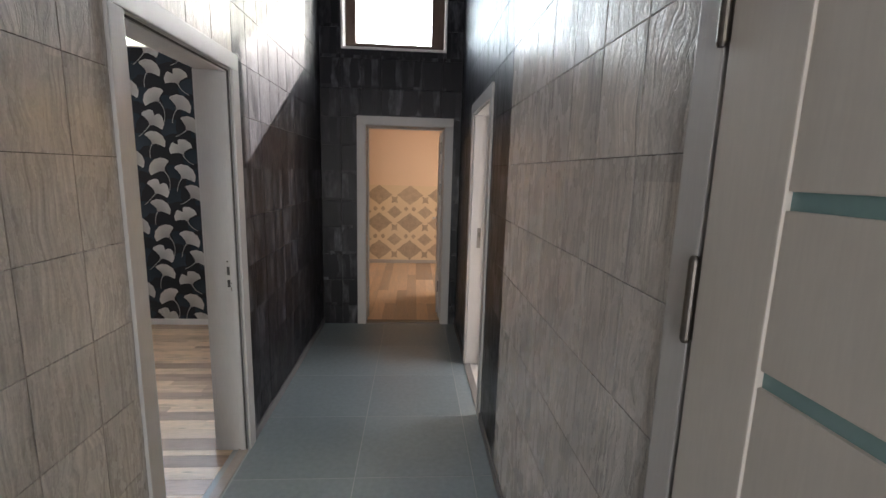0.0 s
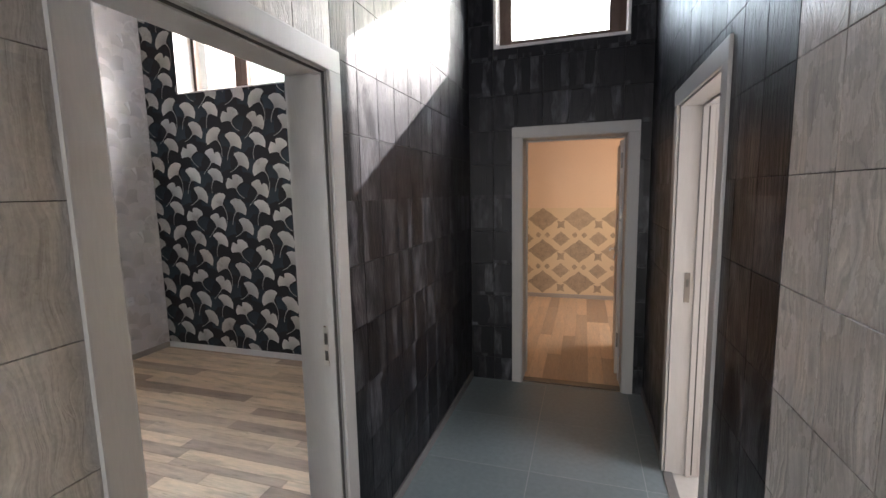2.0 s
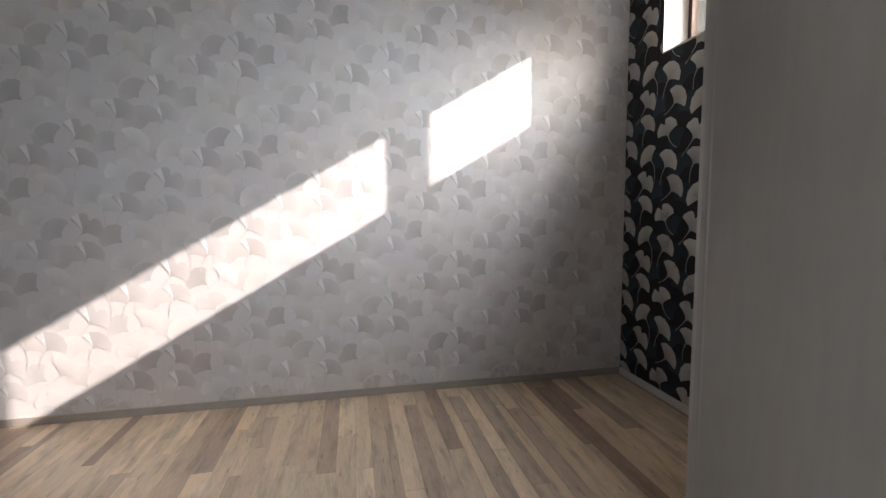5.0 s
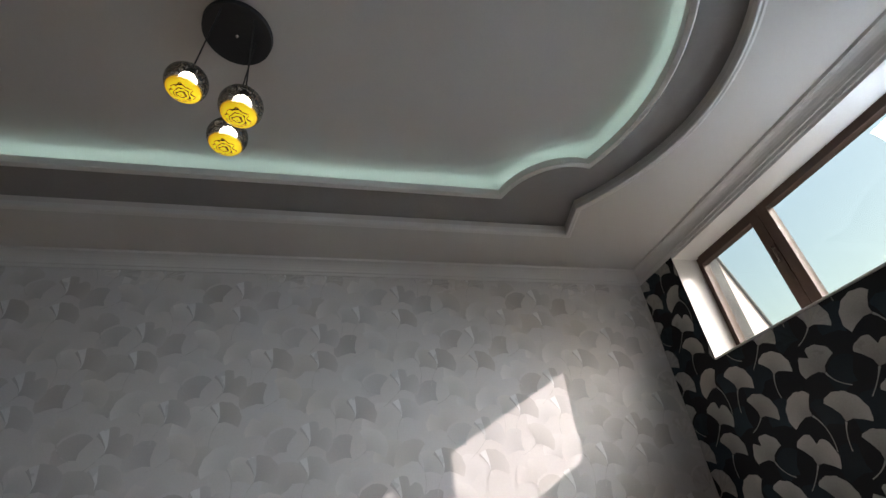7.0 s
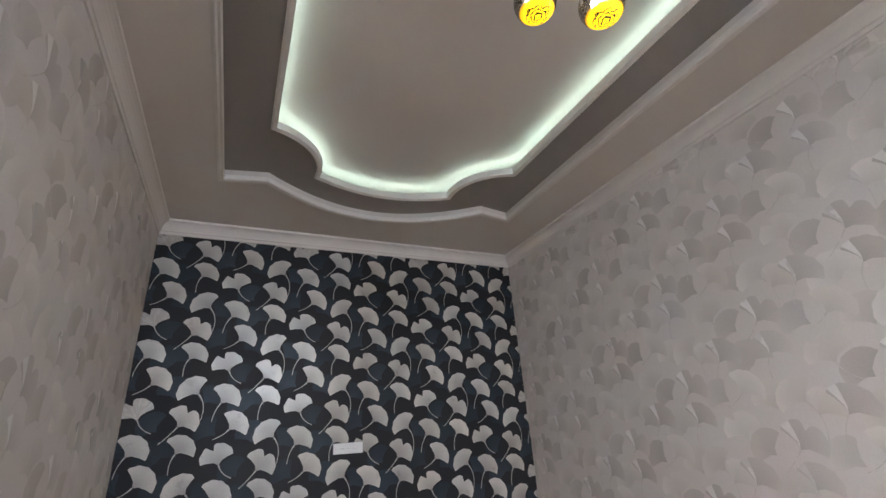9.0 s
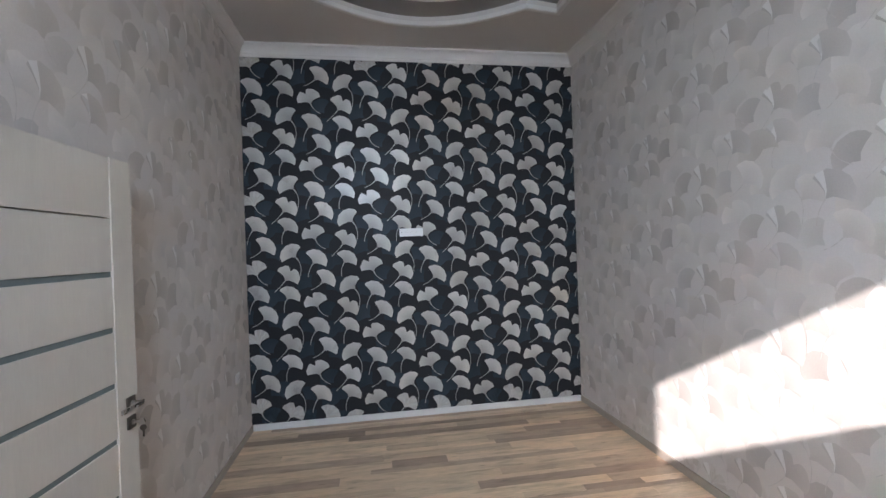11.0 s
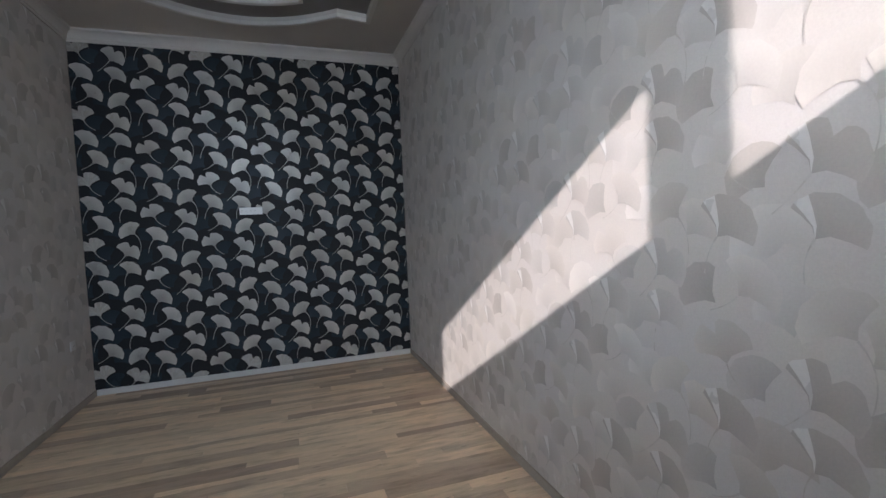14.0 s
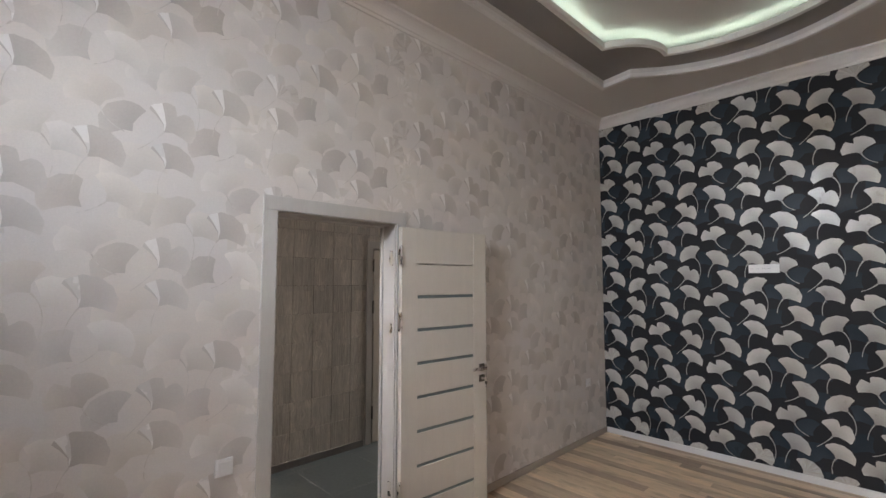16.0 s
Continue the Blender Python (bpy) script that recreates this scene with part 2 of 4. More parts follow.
DARK_LEAF = material("cream_leaf", (0.405, 0.372, 0.34), 0.34, vary=0.14, scale=9, grain=140, bump=0.06, island=0.12, second=(0.41, 0.39, 0.37), mix=0.5)
DARK_BACK = material("slate_leaf", (0.018, 0.028, 0.038), 0.45, vary=0.2, scale=9, grain=140, bump=0.06, island=0.22, spec=0.2)
DARK_STEM = material("grey_stem", (0.32, 0.315, 0.30), 0.5, vary=0.1, bump=0)
LAMINATE = material("laminate_plank", (0.68, 0.50, 0.34), 0.40, vary=0.20, scale=2.2, grain=13, bump=0.05, stretch=(1.0, 9, 9), second=(0.37, 0.255, 0.18), mix=0.70, piece=0.12)
LAMINATE_LONG = material("laminate_plank_lengthwise", (0.68, 0.50, 0.34), 0.40, vary=0.20, scale=2.2, grain=13, bump=0.05, stretch=(9, 1.0, 9), second=(0.42, 0.30, 0.21), mix=0.84, piece=0.09)
knots(LAMINATE, (2.2, 11.0, 1.0))
JOINT = material("floor_joint", (0.16, 0.115, 0.08), 0.8, vary=0.1, bump=0)
SKIRT_WOOD = material("brown_skirting", (0.36, 0.31, 0.265), 0.5, vary=0.12, scale=3, grain=30, bump=0.05, stretch=(1, 1, 8))
SKIRT_WHITE = material("white_skirting", (0.60, 0.585, 0.57), 0.45, vary=0.05, bump=0.02)
SKIRT_GREY = material("grey_skirting", (0.16, 0.15, 0.145), 0.5, vary=0.12, scale=5, grain=40)
SLAB = material("blue_grey_floor_tile", (0.20, 0.235, 0.243), 0.38, vary=0.14, scale=2.2, grain=35, bump=0.05, piece=0.05)
GROUT = material("pale_grout", (0.36, 0.37, 0.37), 0.9, vary=0.1, grain=90, bump=0.1)
GROUT_DARK = material("dark_grout", (0.035, 0.032, 0.031), 0.9, vary=0.1, bump=0)
TILE_LIGHT = wood_tile("light_wood_tile", (0.475, 0.44, 0.405), (0.59, 0.54, 0.487), 0.1025, 0.3, 0.27, 0.85)
TILE_DARK = wood_tile("dark_wood_tile", (0.008, 0.0078, 0.010), (0.085, 0.085, 0.094), 0.065, 0.5, 0.36, 0.9, 0.28, 0.35)
CREAM = material("cream_door_laminate", (0.54, 0.495, 0.44), 0.42, vary=0.05, scale=2, grain=18, bump=0.05, stretch=(10, 10, 1))
FRAME = material("cream_door_frame", (0.46, 0.44, 0.42), 0.42, vary=0.06, scale=2, grain=18, bump=0.04, stretch=(10, 10, 1))
STRIP = material("smoked_glass_strip", (0.16, 0.19, 0.19), 0.12, vary=0.04, bump=0)
TEAL = material("frosted_glass_strip", (0.19, 0.30, 0.30), 0.22, vary=0.04, bump=0)
GASKET = material("dark_gasket", (0.05, 0.045, 0.04), 0.7, vary=0.05, bump=0)
NICKEL = material("brushed_nickel", (0.52, 0.50, 0.47), 0.3, 1.0, vary=0.08, scale=20, grain=150, bump=0.02)
BRONZE = material("dark_bronze", (0.16, 0.145, 0.13), 0.38, 1.0, vary=0.12, scale=30, grain=150, bump=0.03)
BROWN = material("brown_window_profile", (0.075, 0.048, 0.037), 0.62, spec=0.2, vary=0.12, scale=3, grain=25, bump=0.04, stretch=(1, 8, 8))
BLACK = material("black_metal", (0.012, 0.012, 0.013), 0.5, vary=0.1, bump=0.02)
PLASTIC = material("white_plastic", (0.70, 0.69, 0.68), 0.35, vary=0.02, bump=0)
PLASTIC_DARK = material("socket_hole", (0.05, 0.05, 0.05), 0.6, vary=0.02, bump=0)
PEACH = material("peach_wall", (0.70, 0.51, 0.35), 0.75, vary=0.05, scale=1.5, grain=80, bump=0.05)
PEACH_PAPER = material("ochre_wallpaper", (0.64, 0.49, 0.31), 0.6, vary=0.06, scale=2, grain=100, bump=0.05)
MEDAL = material("brown_print", (0.37, 0.27, 0.18), 0.6, vary=0.3, scale=14, grain=60, bump=0.03, island=0.12)
PALE_TILE = material("pale_floor_tile", (0.50, 0.48, 0.45), 0.35, vary=0.08, scale=3, grain=30, bump=0.03)
ROOF = material("pale_pink_render", (0.84, 0.70, 0.68), 0.6, vary=0.1, scale=2, grain=20, bump=0.1)
GROUND = material("dry_ground", (0.22, 0.19, 0.15), 0.9, vary=0.2, scale=0.6, grain=8, bump=0.3)
PANE = glass("clear_pane")
LED = glow("led_strip", (0.66, 1.0, 0.93), 5.5)
BULB = glow("lit_bulb", (1.0, 0.97, 0.9), 9.0)


for leafy, low, high in ((BEIGE_LEAF, 0.84, 1.10), (BEIGE_BACK_SHADE, 0.82, 1.06), (DARK_LEAF, 0.62, 1.12), (DARK_BACK, 1.3, 0.9)):
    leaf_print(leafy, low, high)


def globe_glass():
    """Yellow lit glass below, clear above, with rose lines of black enamel."""
    m = bpy.data.materials.new("globe_glass")
    m.use_nodes = True
    nt = m.node_tree
    link = nt.links.new
    b = nt.nodes["Principled BSDF"]
    out = nt.nodes["Material Output"]
    tex = nt.nodes.new("ShaderNodeTexCoord")
    sep = nt.nodes.new("ShaderNodeSeparateXYZ")
    link(tex.outputs["Object"], sep.inputs[0])
    def noise(scale):
        n = nt.nodes.new("ShaderNodeTexNoise")
        n.inputs["Scale"].default_value = scale
        link(tex.outputs["Object"], n.inputs["Vector"])
        return n.outputs[0]

    def calc(kind, a, c):
        n = nt.nodes.new("ShaderNodeMath")
        n.operation = kind
        for slot, v in ((0, a), (1, c)):
            if isinstance(v, (int, float)):
                n.inputs[slot].default_value = v
            else:
                link(v, n.inputs[slot])
        return n.outputs[0]

    def by_height(z0, z1, a, c):
        n = nt.nodes.new("ShaderNodeMapRange")
        for slot, v in ((1, z0), (2, z1), (3, a), (4, c)):
            n.inputs[slot].default_value = v
        link(sep.outputs["Z"], n.inputs[0])
        return n.outputs[0]
    # a rose of petal lines round the foot, none on the amber belt, small blooms over the clear upper half
    radius = calc("SQRT", calc("ADD", calc("MULTIPLY", sep.outputs["X"], sep.outputs["X"]), calc("MULTIPLY", sep.outputs["Y"], sep.outputs["Y"])), 0)
    rose = calc("SINE", calc("ADD", calc("MULTIPLY", radius, 520.0), calc("MULTIPLY", noise(46), 16.0)), 0)
    vor = nt.nodes.new("ShaderNodeTexVoronoi")
    vor.inputs["Scale"].default_value = 34
    link(tex.outputs["Object"], vor.inputs["Vector"])
    bloom = calc("SINE", calc("ADD", calc("MULTIPLY", vor.outputs["Distance"], 22.0), calc("MULTIPLY", noise(34), 9.0)), 0)
    low_line = calc("GREATER_THAN", rose, by_height(-0.066, -0.055, 0.45, 1.1))
    high_line = calc("GREATER_THAN", bloom, by_height(-0.046, 0.025, 1.0, -0.45))
    ink_at = calc("MAXIMUM", low_line, high_line)
    clear_at = by_height(-0.047, -0.039, 0.0, 1.0)
    tint = nt.nodes.new("ShaderNodeMix")
    tint.data_type = "RGBA"
    tint.inputs[6].default_value, tint.inputs[7].default_value = (1.0, 0.72, 0.02, 1), (0.60, 0.33, 0.01, 1)
    link(by_height(-0.062, -0.044, 0.0, 1.0), tint.inputs[0])
    b.inputs["Base Color"].default_value = (0.95, 0.66, 0.03, 1)
    b.inputs["Roughness"].default_value = 0.25
    link(tint.outputs[2], b.inputs["Emission Color"])
    b.inputs["Emission Strength"].default_value = 0.55
    clear = nt.nodes.new("ShaderNodeBsdfTransparent")
    clear.inputs[0].default_value = (0.75, 0.72, 0.66, 1)
    ink = nt.nodes.new("ShaderNodeBsdfPrincipled")
    ink.inputs["Base Color"].default_value = (0.012, 0.011, 0.010, 1)
    ink.inputs["Roughness"].default_value = 0.3
    a = nt.nodes.new("ShaderNodeMixShader")
    link(clear_at, a.inputs[0])
    link(b.outputs[0], a.inputs[1])
    link(clear.outputs[0], a.inputs[2])
    c = nt.nodes.new("ShaderNodeMixShader")
    link(ink_at, c.inputs[0])
    link(a.outputs[0], c.inputs[1])
    link(ink.outputs[0], c.inputs[2])
    link(c.outputs[0], out.inputs[0])
    return m


GLOBE = globe_glass()

# ---------------------------------------------------------------- builders


def empty(name, at=(0, 0, 0), turn=0.0):
    ob = new(name)
    ob.matrix_basis = pose(*at, 0, 0, turn)
    ob.empty_display_size = 0.1
    return ob


def put(name, verts, faces, mats, parent=None, label="", slots=None, smooth=False):
    me = bpy.data.meshes.new(name)
    me.from_pydata(verts, [], faces)
    for m in mats if isinstance(mats, (list, tuple)) else [mats]:
        me.materials.append(m)
    if slots:
        me.polygons.foreach_set("material_index", slots)
    if smooth:
        me.polygons.foreach_set("use_smooth", [True] * len(me.polygons))
    me.update()
    ob = new(name, me)
    ob.parent = parent
    return tagged(ob, label)


def part(name, bm, mat, parent=None, label="", smooth=False):
    bmesh.ops.recalc_face_normals(bm, faces=bm.faces)
    me = bpy.data.meshes.new(name)
    bm.to_mesh(me)
    bm.free()
    me.materials.append(mat)
    if smooth:
        me.polygons.foreach_set("use_smooth", [True] * len(me.polygons))
    ob = new(name, me)
    ob.parent = parent
    return tagged(ob, label)


def boxes(*rows, bevel=0.0, bm=None):
    """A bmesh of boxes, each (x0, y0, z0, x1, y1, z1)."""
    bm = bm or bmesh.new()
    for x0, y0, z0, x1, y1, z1 in rows:
        m = Matrix.LocRotScale(((x0 + x1) / 2, (y0 + y1) / 2, (z0 + z1) / 2), None, (abs(x1 - x0), abs(y1 - y0), abs(z1 - z0)))
        made = bmesh.ops.create_cube(bm, size=1, matrix=m)
        if bevel:
            edges = {e for v in made["verts"] for e in v.link_edges}
            bmesh.ops.bevel(bm, geom=list(edges), offset=bevel, segments=2, affect="EDGES", profile=0.7)
    return bm


def cylinder(bm, a, b, r, r2=None, n=16):
    """A round bar from a to b."""
    a, b = Vector(a), Vector(b)
    m = Matrix.Translation((a + b) / 2) @ (b - a).to_track_quat("Z", "Y").to_matrix().to_4x4()
    bmesh.ops.create_cone(bm, cap_ends=True, segments=n, radius1=r, radius2=r if r2 is None else r2, depth=(b - a).length, matrix=m)
    return bm


def wall(name, x0, y0, x1, y1, z1, openings, mat, label, along):
    """A thick wall with openings (a0, a1, z0, z1) cut through it, along x or y."""
    a0, a1 = (x0, x1) if along == "x" else (y0, y1)
    cuts = sorted({a0, a1, *(v for o in openings for v in o[:2])})
    bm = bmesh.new()
    for lo, hi in zip(cuts, cuts[1:]):
        mid = (lo + hi) / 2
        z = 0.0
        for o in sorted((o for o in openings if o[0] < mid < o[1]), key=lambda o: o[2]) + [(0, 0, z1, z1)]:
            if o[2] > z + 1e-6:
                row = (lo, y0, z, hi, y1, o[2]) if along == "x" else (x0, lo, z, x1, hi, o[2])
                boxes(row, bm=bm)
            z = o[3]
    bmesh.ops.remove_doubles(bm, verts=bm.verts, dist=1e-5)
    inner = [f for f in bm.faces if any(f is not g and set(f.verts) == set(g.verts) for g in f.verts[0].link_faces)]
    bmesh.ops.delete(bm, geom=inner, context="FACES_ONLY")
    return tagged(part(name, bm, mat), label, "wall", kind="structure")


def clip(poly, rect):
    """A flat polygon in (u, v, depth), cut to a rectangle."""
    for axis, bound, sign in ((0, rect[0], 1), (0, rect[1], -1), (1, rect[2], 1), (1, rect[3], -1)):
        out = []
        for p, q in zip(poly, poly[1:] + poly[:1]):
            dp, dq = sign * (p[axis] - bound), sign * (q[axis] - bound)
            if dp >= 0:
                out.append(p)
            if (dp >= 0) != (dq >= 0):
                k = dp / (dp - dq)
                out.append(tuple(a + k * (b - a) for a, b in zip(p, q)))
        poly = out
        if len(poly) < 3:
            return []
    return poly

# ---------------------------------------------------------------- plan
XW, XE = -3.745, -0.545          # room, west and east wall faces
YS, YN = -1.48, 4.38             # room, south and north wall faces
CW, CE = -0.38, 0.975            # corridor, tiled faces
CN = 4.43                        # corridor, far tiled face
TOP = 3.52                       # lower ceiling
DOOR = (1.497, 2.305, 2.032)       # clear opening between room and corridor
DOOR_OUT = (1.457, 2.345, 0.0, 2.072)
WIN = (-3.32, -1.24, 2.604, 3.45)
CWIN = (-0.165, 0.80, 2.70, 3.55)
END = (0.05, 0.815, 2.0)
SIDE = (2.67, 3.43, 2.0)
NEAR = (-0.202, 0.603, 2.0)

wall("wall_room_west", XW - 0.2, YS - 0.2, XW, YN + 0.4, 3.95, [], BEIGE, "pearl beige wallpapered wall", "y")
wall("wall_room_south", XW, YS - 0.2, XE, YS, 3.95, [], DARK, "charcoal wallpapered end wall", "x")
wall("wall_room_north", XW, YN, XE + 0.08, YN + 0.4, 3.95, [WIN], DARK, "charcoal wallpapered wall with a high window", "x")
wall("wall_room_east", XE, -3.2, XE + 0.08, YN, 3.95, [DOOR_OUT], BEIGE, "pearl beige wallpapered wall with a doorway", "y")
wall("wall_corridor_west", XE + 0.08, -3.2, CW - 0.012, CN + 0.012, 3.95, [DOOR_OUT], GROUT_DARK, "masonry wall behind tiles", "y")
wall("wall_corridor_east", CE + 0.012, -3.2, CE + 0.165, YN + 0.4, 3.95,
     [(NEAR[0] - 0.04, NEAR[1] + 0.04, 0, 2.04), (SIDE[0] - 0.04, SIDE[1] + 0.04, 0, 2.04)], GROUT_DARK, "masonry wall behind tiles", "y")
wall("wall_corridor_north", XE + 0.08, CN + 0.012, CE + 0.012, YN + 0.4, 3.95,
     [(END[0] - 0.04, END[1] + 0.04, 0, 2.04), CWIN], GROUT_DARK, "end wall with a doorway under a high window", "x")
# this wall's opening is added to let the corridor fill lamp through
wall("wall_corridor_south", XE + 0.08, -3.4, CE + 0.165, -3.2, 3.95, [(-0.3, 0.9, 0.0, 2.6)], PLASTER, "plain plastered closing wall", "x")

# rooms seen through the doorways
wall("wall_end_room_north", -1.4, 7.56, 2.4, 7.76, 2.6, [], PEACH, "peach painted wall", "x")
wall("wall_end_room_west", -1.4, YN + 0.4, -1.2, 7.56, 2.6, [], PEACH, "peach painted wall", "y")
# opening added only as the place for the end room's fill lamp
wall("wall_end_room_east", 2.2, YN + 0.4, 2.4, 7.56, 2.6, [(5.6, 6.8, 1.05, 2.15)], PEACH, "peach painted wall with an added, unseen opening", "y")
# unseen opening, added to hold the side room's fill lamp
wall("wall_side_room_east", 2.9, 1.8, 3.1, 4.78, 2.7, [(2.6, 3.6, 1.1, 2.1)], PLASTER, "white plastered wall with an added, unseen opening", "y")
wall("wall_side_room_south", CE + 0.165, 1.6, 3.1, 1.8, 2.7, [], PLASTER, "white plastered wall", "x")
wall("wall_near_room_east", 2.0, -1.2, 2.15, 1.6, 2.7, [], PLASTER, "white plastered wall", "y")
wall("wall_near_room_south", CE + 0.165, -1.35, 2.15, -1.2, 2.7, [], PLASTER, "white plastered wall", "x")


def slab(name, row, mat, label, category):
    return tagged(part(name, boxes(row), mat), label, category, kind="structure")


floor_room = slab("floor", (XW, YS, -0.2, XE + 0.08, YN, -0.008), JOINT, "light laminate plank floor", "floor")
floor_corridor = slab("floor_corridor", (XE + 0.08, -3.2, -0.2, CE + 0.012, CN + 0.012, -0.0007), GROUT, "blue-grey stone tile floor with pale grout", "floor")
slab("floor_end_room", (-1.2, CN + 0.012, -0.2, 2.2, 7.56, -0.002), LAMINATE, "laminate floor of the end room", "floor")
slab("floor_side_room", (CE + 0.012, 1.8, -0.2, 2.9, 4.78, -0.004), PALE_TILE, "pale tiled floor of the side room", "floor")
slab("floor_near_room", (CE + 0.012, -1.2, -0.2, 2.0, 1.6, -0.004), PALE_TILE, "pale tiled floor behind the door", "floor")
slab("ceiling_end_room", (-1.4, YN + 0.4, 2.6, 2.4, 7.76, 2.66), PEACH, "low peach ceiling", "ceiling")
slab("ceiling_side_room", (CE + 0.165, 1.6, 2.7, 3.1, 4.78, 2.8), PLASTER, "white ceiling of the side room", "ceiling")
slab("ceiling_near_room", (CE + 0.165, -1.35, 2.7, 2.15, 1.6, 2.8), PLASTER, "white ceiling behind the door", "ceiling")
slab("ceiling_corridor", (XE + 0.08, -3.4, 3.6, CE + 0.165, CN + 0.012, 3.66), PLASTER, "white corridor ceiling", "ceiling")
slab("roof_slab", (XW - 0.2, YS - 0.2, 3.95, CE + 0.165, YN + 0.4, 4.1), OUTSIDE, "concrete roof slab", "roof")
slab("ground", (-400, -400, -0.6, 400, 400, -0.25), GROUND, "dry bare ground around the house", "ground")

# ---------------------------------------------------------------- stepped ceiling with a lit cove
MX, MY = -2.125, 1.43


def arc(p, q, bulge, n):
    """Points from p to q (q left out) on a curve that swells by bulge to the left of the way."""
    p, q = Vector(p), Vector(q)
    way = q - p
    side = Vector((-way.y, way.x)).normalized()
    return [p + way * (i / n) + side * bulge * (1 - (2 * i / n - 1) ** 2) for i in range(n)]


def quarter(p, q, centre, n):
    """Points from p to q (q left out) round a centre."""
    p, q, c = Vector(p), Vector(q), Vector(centre)
    a0, a1 = math.atan2(*(p - c).yx), math.atan2(*(q - c).yx)
    if a1 - a0 > math.pi:
        a1 -= 2 * math.pi
    if a0 - a1 > math.pi:
        a1 += 2 * math.pi
    out = []
    for i in range(n):
        k = i / n
        r = (p - c).length * (1 - k) + (q - c).length * k
        out.append(c + Vector((math.cos(a0 + (a1 - a0) * k), math.sin(a0 + (a1 - a0) * k))) * r)
    return out


def mirrored(south):
    """A closed outline from its southern end, run from west to east."""
    north = [Vector((p.x, 2 * MY - p.y)) for p in reversed(south)]
    return south + north


def outer_outline(d=0.0):
    w, s, a = 1.128 + d, 2.11 + d, 0.845
    pts = [Vector((MX - w, MY - s))]
    pts += arc((MX - a, MY - s + 0.05), (MX + a, MY - s + 0.05), -0.36, 28)
    pts += [Vector((MX + a, MY - s + 0.05)), Vector((MX + w, MY - s))]
    return mirrored([Vector((p.x, p.y)) for p in pts])


def inner_outline(d=0.0):
    w, s, a, e = 0.838 + d, MY + 0.10 + d, 0.508 + d * 0.5, MY + 0.575 + d
    pts = quarter((MX - w, MY - s), (MX - a, MY - e), (MX - w - 0.06, MY - e - 0.03), 9)
    pts += arc((MX - a, MY - e), (MX + a, MY - e), -0.13, 18)
    pts += quarter((MX + a, MY - e), (MX + w, MY - s), (MX + w + 0.06, MY - e - 0.03), 9)
    pts += [Vector((MX + w, MY - s))]
    return mirrored(pts)


def plate_with_hole(name, rect, hole, z0, z1, mat, label):
    """A ceiling sheet with a shaped opening."""
    bm = bmesh.new()
    out = [bm.verts.new((x, y, z0)) for x, y in ((rect[0], rect[2]), (rect[1], rect[2]), (rect[1], rect[3]), (rect[0], rect[3]))]
    ring = [bm.verts.new((p.x, p.y, z0)) for p in hole]
    edges = [bm.edges.new((l[i], l[(i + 1) % len(l)])) for l in (out, ring) for i in range(len(l))]
    bmesh.ops.triangle_fill(bm, use_beauty=True, edges=edges)
    top = [bm.verts.new((p.x, p.y, z1)) for p in hole]
    n = len(hole)
    for i in range(n):
        bm.faces.new((ring[i], ring[(i + 1) % n], top[(i + 1) % n], top[i]))
    return tagged(part(name, bm, mat), label, "ceiling", kind="structure")


def moulding(name, path, profile, mat, label, category="moulding", closed=True, spans=None):
    """A strip swept round an outline; profile points are (outwards, z)."""
    n, k = len(path), len(profile)
    c = sum(path, Vector((0, 0))) / n
    verts, faces = [], []
    for i, p in enumerate(path):
        a = (p - path[i - 1]).normalized() if closed or i else (path[1] - p).normalized()
        b = (path[(i + 1) % n] - p).normalized() if closed or i < n - 1 else a
        na, nb = Vector((a.y, -a.x)), Vector((b.y, -b.x))
        m = (na + nb).normalized()
        m /= max(m.dot(na), 0.35)
        verts += [(p.x + m.x * o, p.y + m.y * o, z) for o, z in profile]
    for i in range(n if closed else n - 1):
        j = (i + 1) % n
        for s in range(k):
            t = (s + 1) % k
            faces.append((i * k + s, j * k + s, j * k + t, i * k + t))
    return tagged(put(name, verts, faces, mat), label, category, kind="structure")


OUT, INN = outer_outline(), inner_outline()
plate_with_hole("ceiling", (XW, XE, YS, YN), OUT, TOP, TOP + 0.075, CEILING, "warm white lower ceiling with a shaped opening")
plate_with_hole("ceiling_band", (XW, XE, YS, YN), inner_outline(0.03), 3.592, 3.612, RING, "dark grey recessed ceiling band")
slab("ceiling_upper", (XW, YS, 3.705, XE, YN, 3.73), CEILING, "warm white upper ceiling", "ceiling")
moulding("ceiling_trim_outer", OUT, [(0.034, TOP), (0.033, TOP - 0.005), (0.020, TOP - 0.008), (0.010, TOP - 0.005), (-0.002, TOP - 0.008), (-0.008, TOP - 0.001), (-0.006, TOP + 0.03), (0.0, TOP + 0.03)],
         MOULD, "white profiled moulding round the ceiling opening")
moulding("ceiling_trim_inner", INN, [(0.034, 3.592), (0.034, 3.584), (0.022, 3.576), (0.010, 3.580), (-0.002, 3.584), (-0.004, 3.628), (0.006, 3.640), (0.030, 3.616)],
         MOULD, "white lip of the light cove")
CROWN = [(0.0, 3.405), (-0.010, 3.405), (-0.012, 3.428), (-0.018, 3.431), (-0.021, 3.448), (-0.027, 3.464), (-0.036, 3.479), (-0.048, 3.492), (-0.060, 3.500), (-0.068, 3.503), (-0.070, TOP), (0.0, TOP)]
moulding("cornice", [Vector(p) for p in ((XW, YS), (XE, YS), (XE, YN), (XW, YN))], CROWN, CORNICE, "white profiled cornice between wall and ceiling", "cornice")


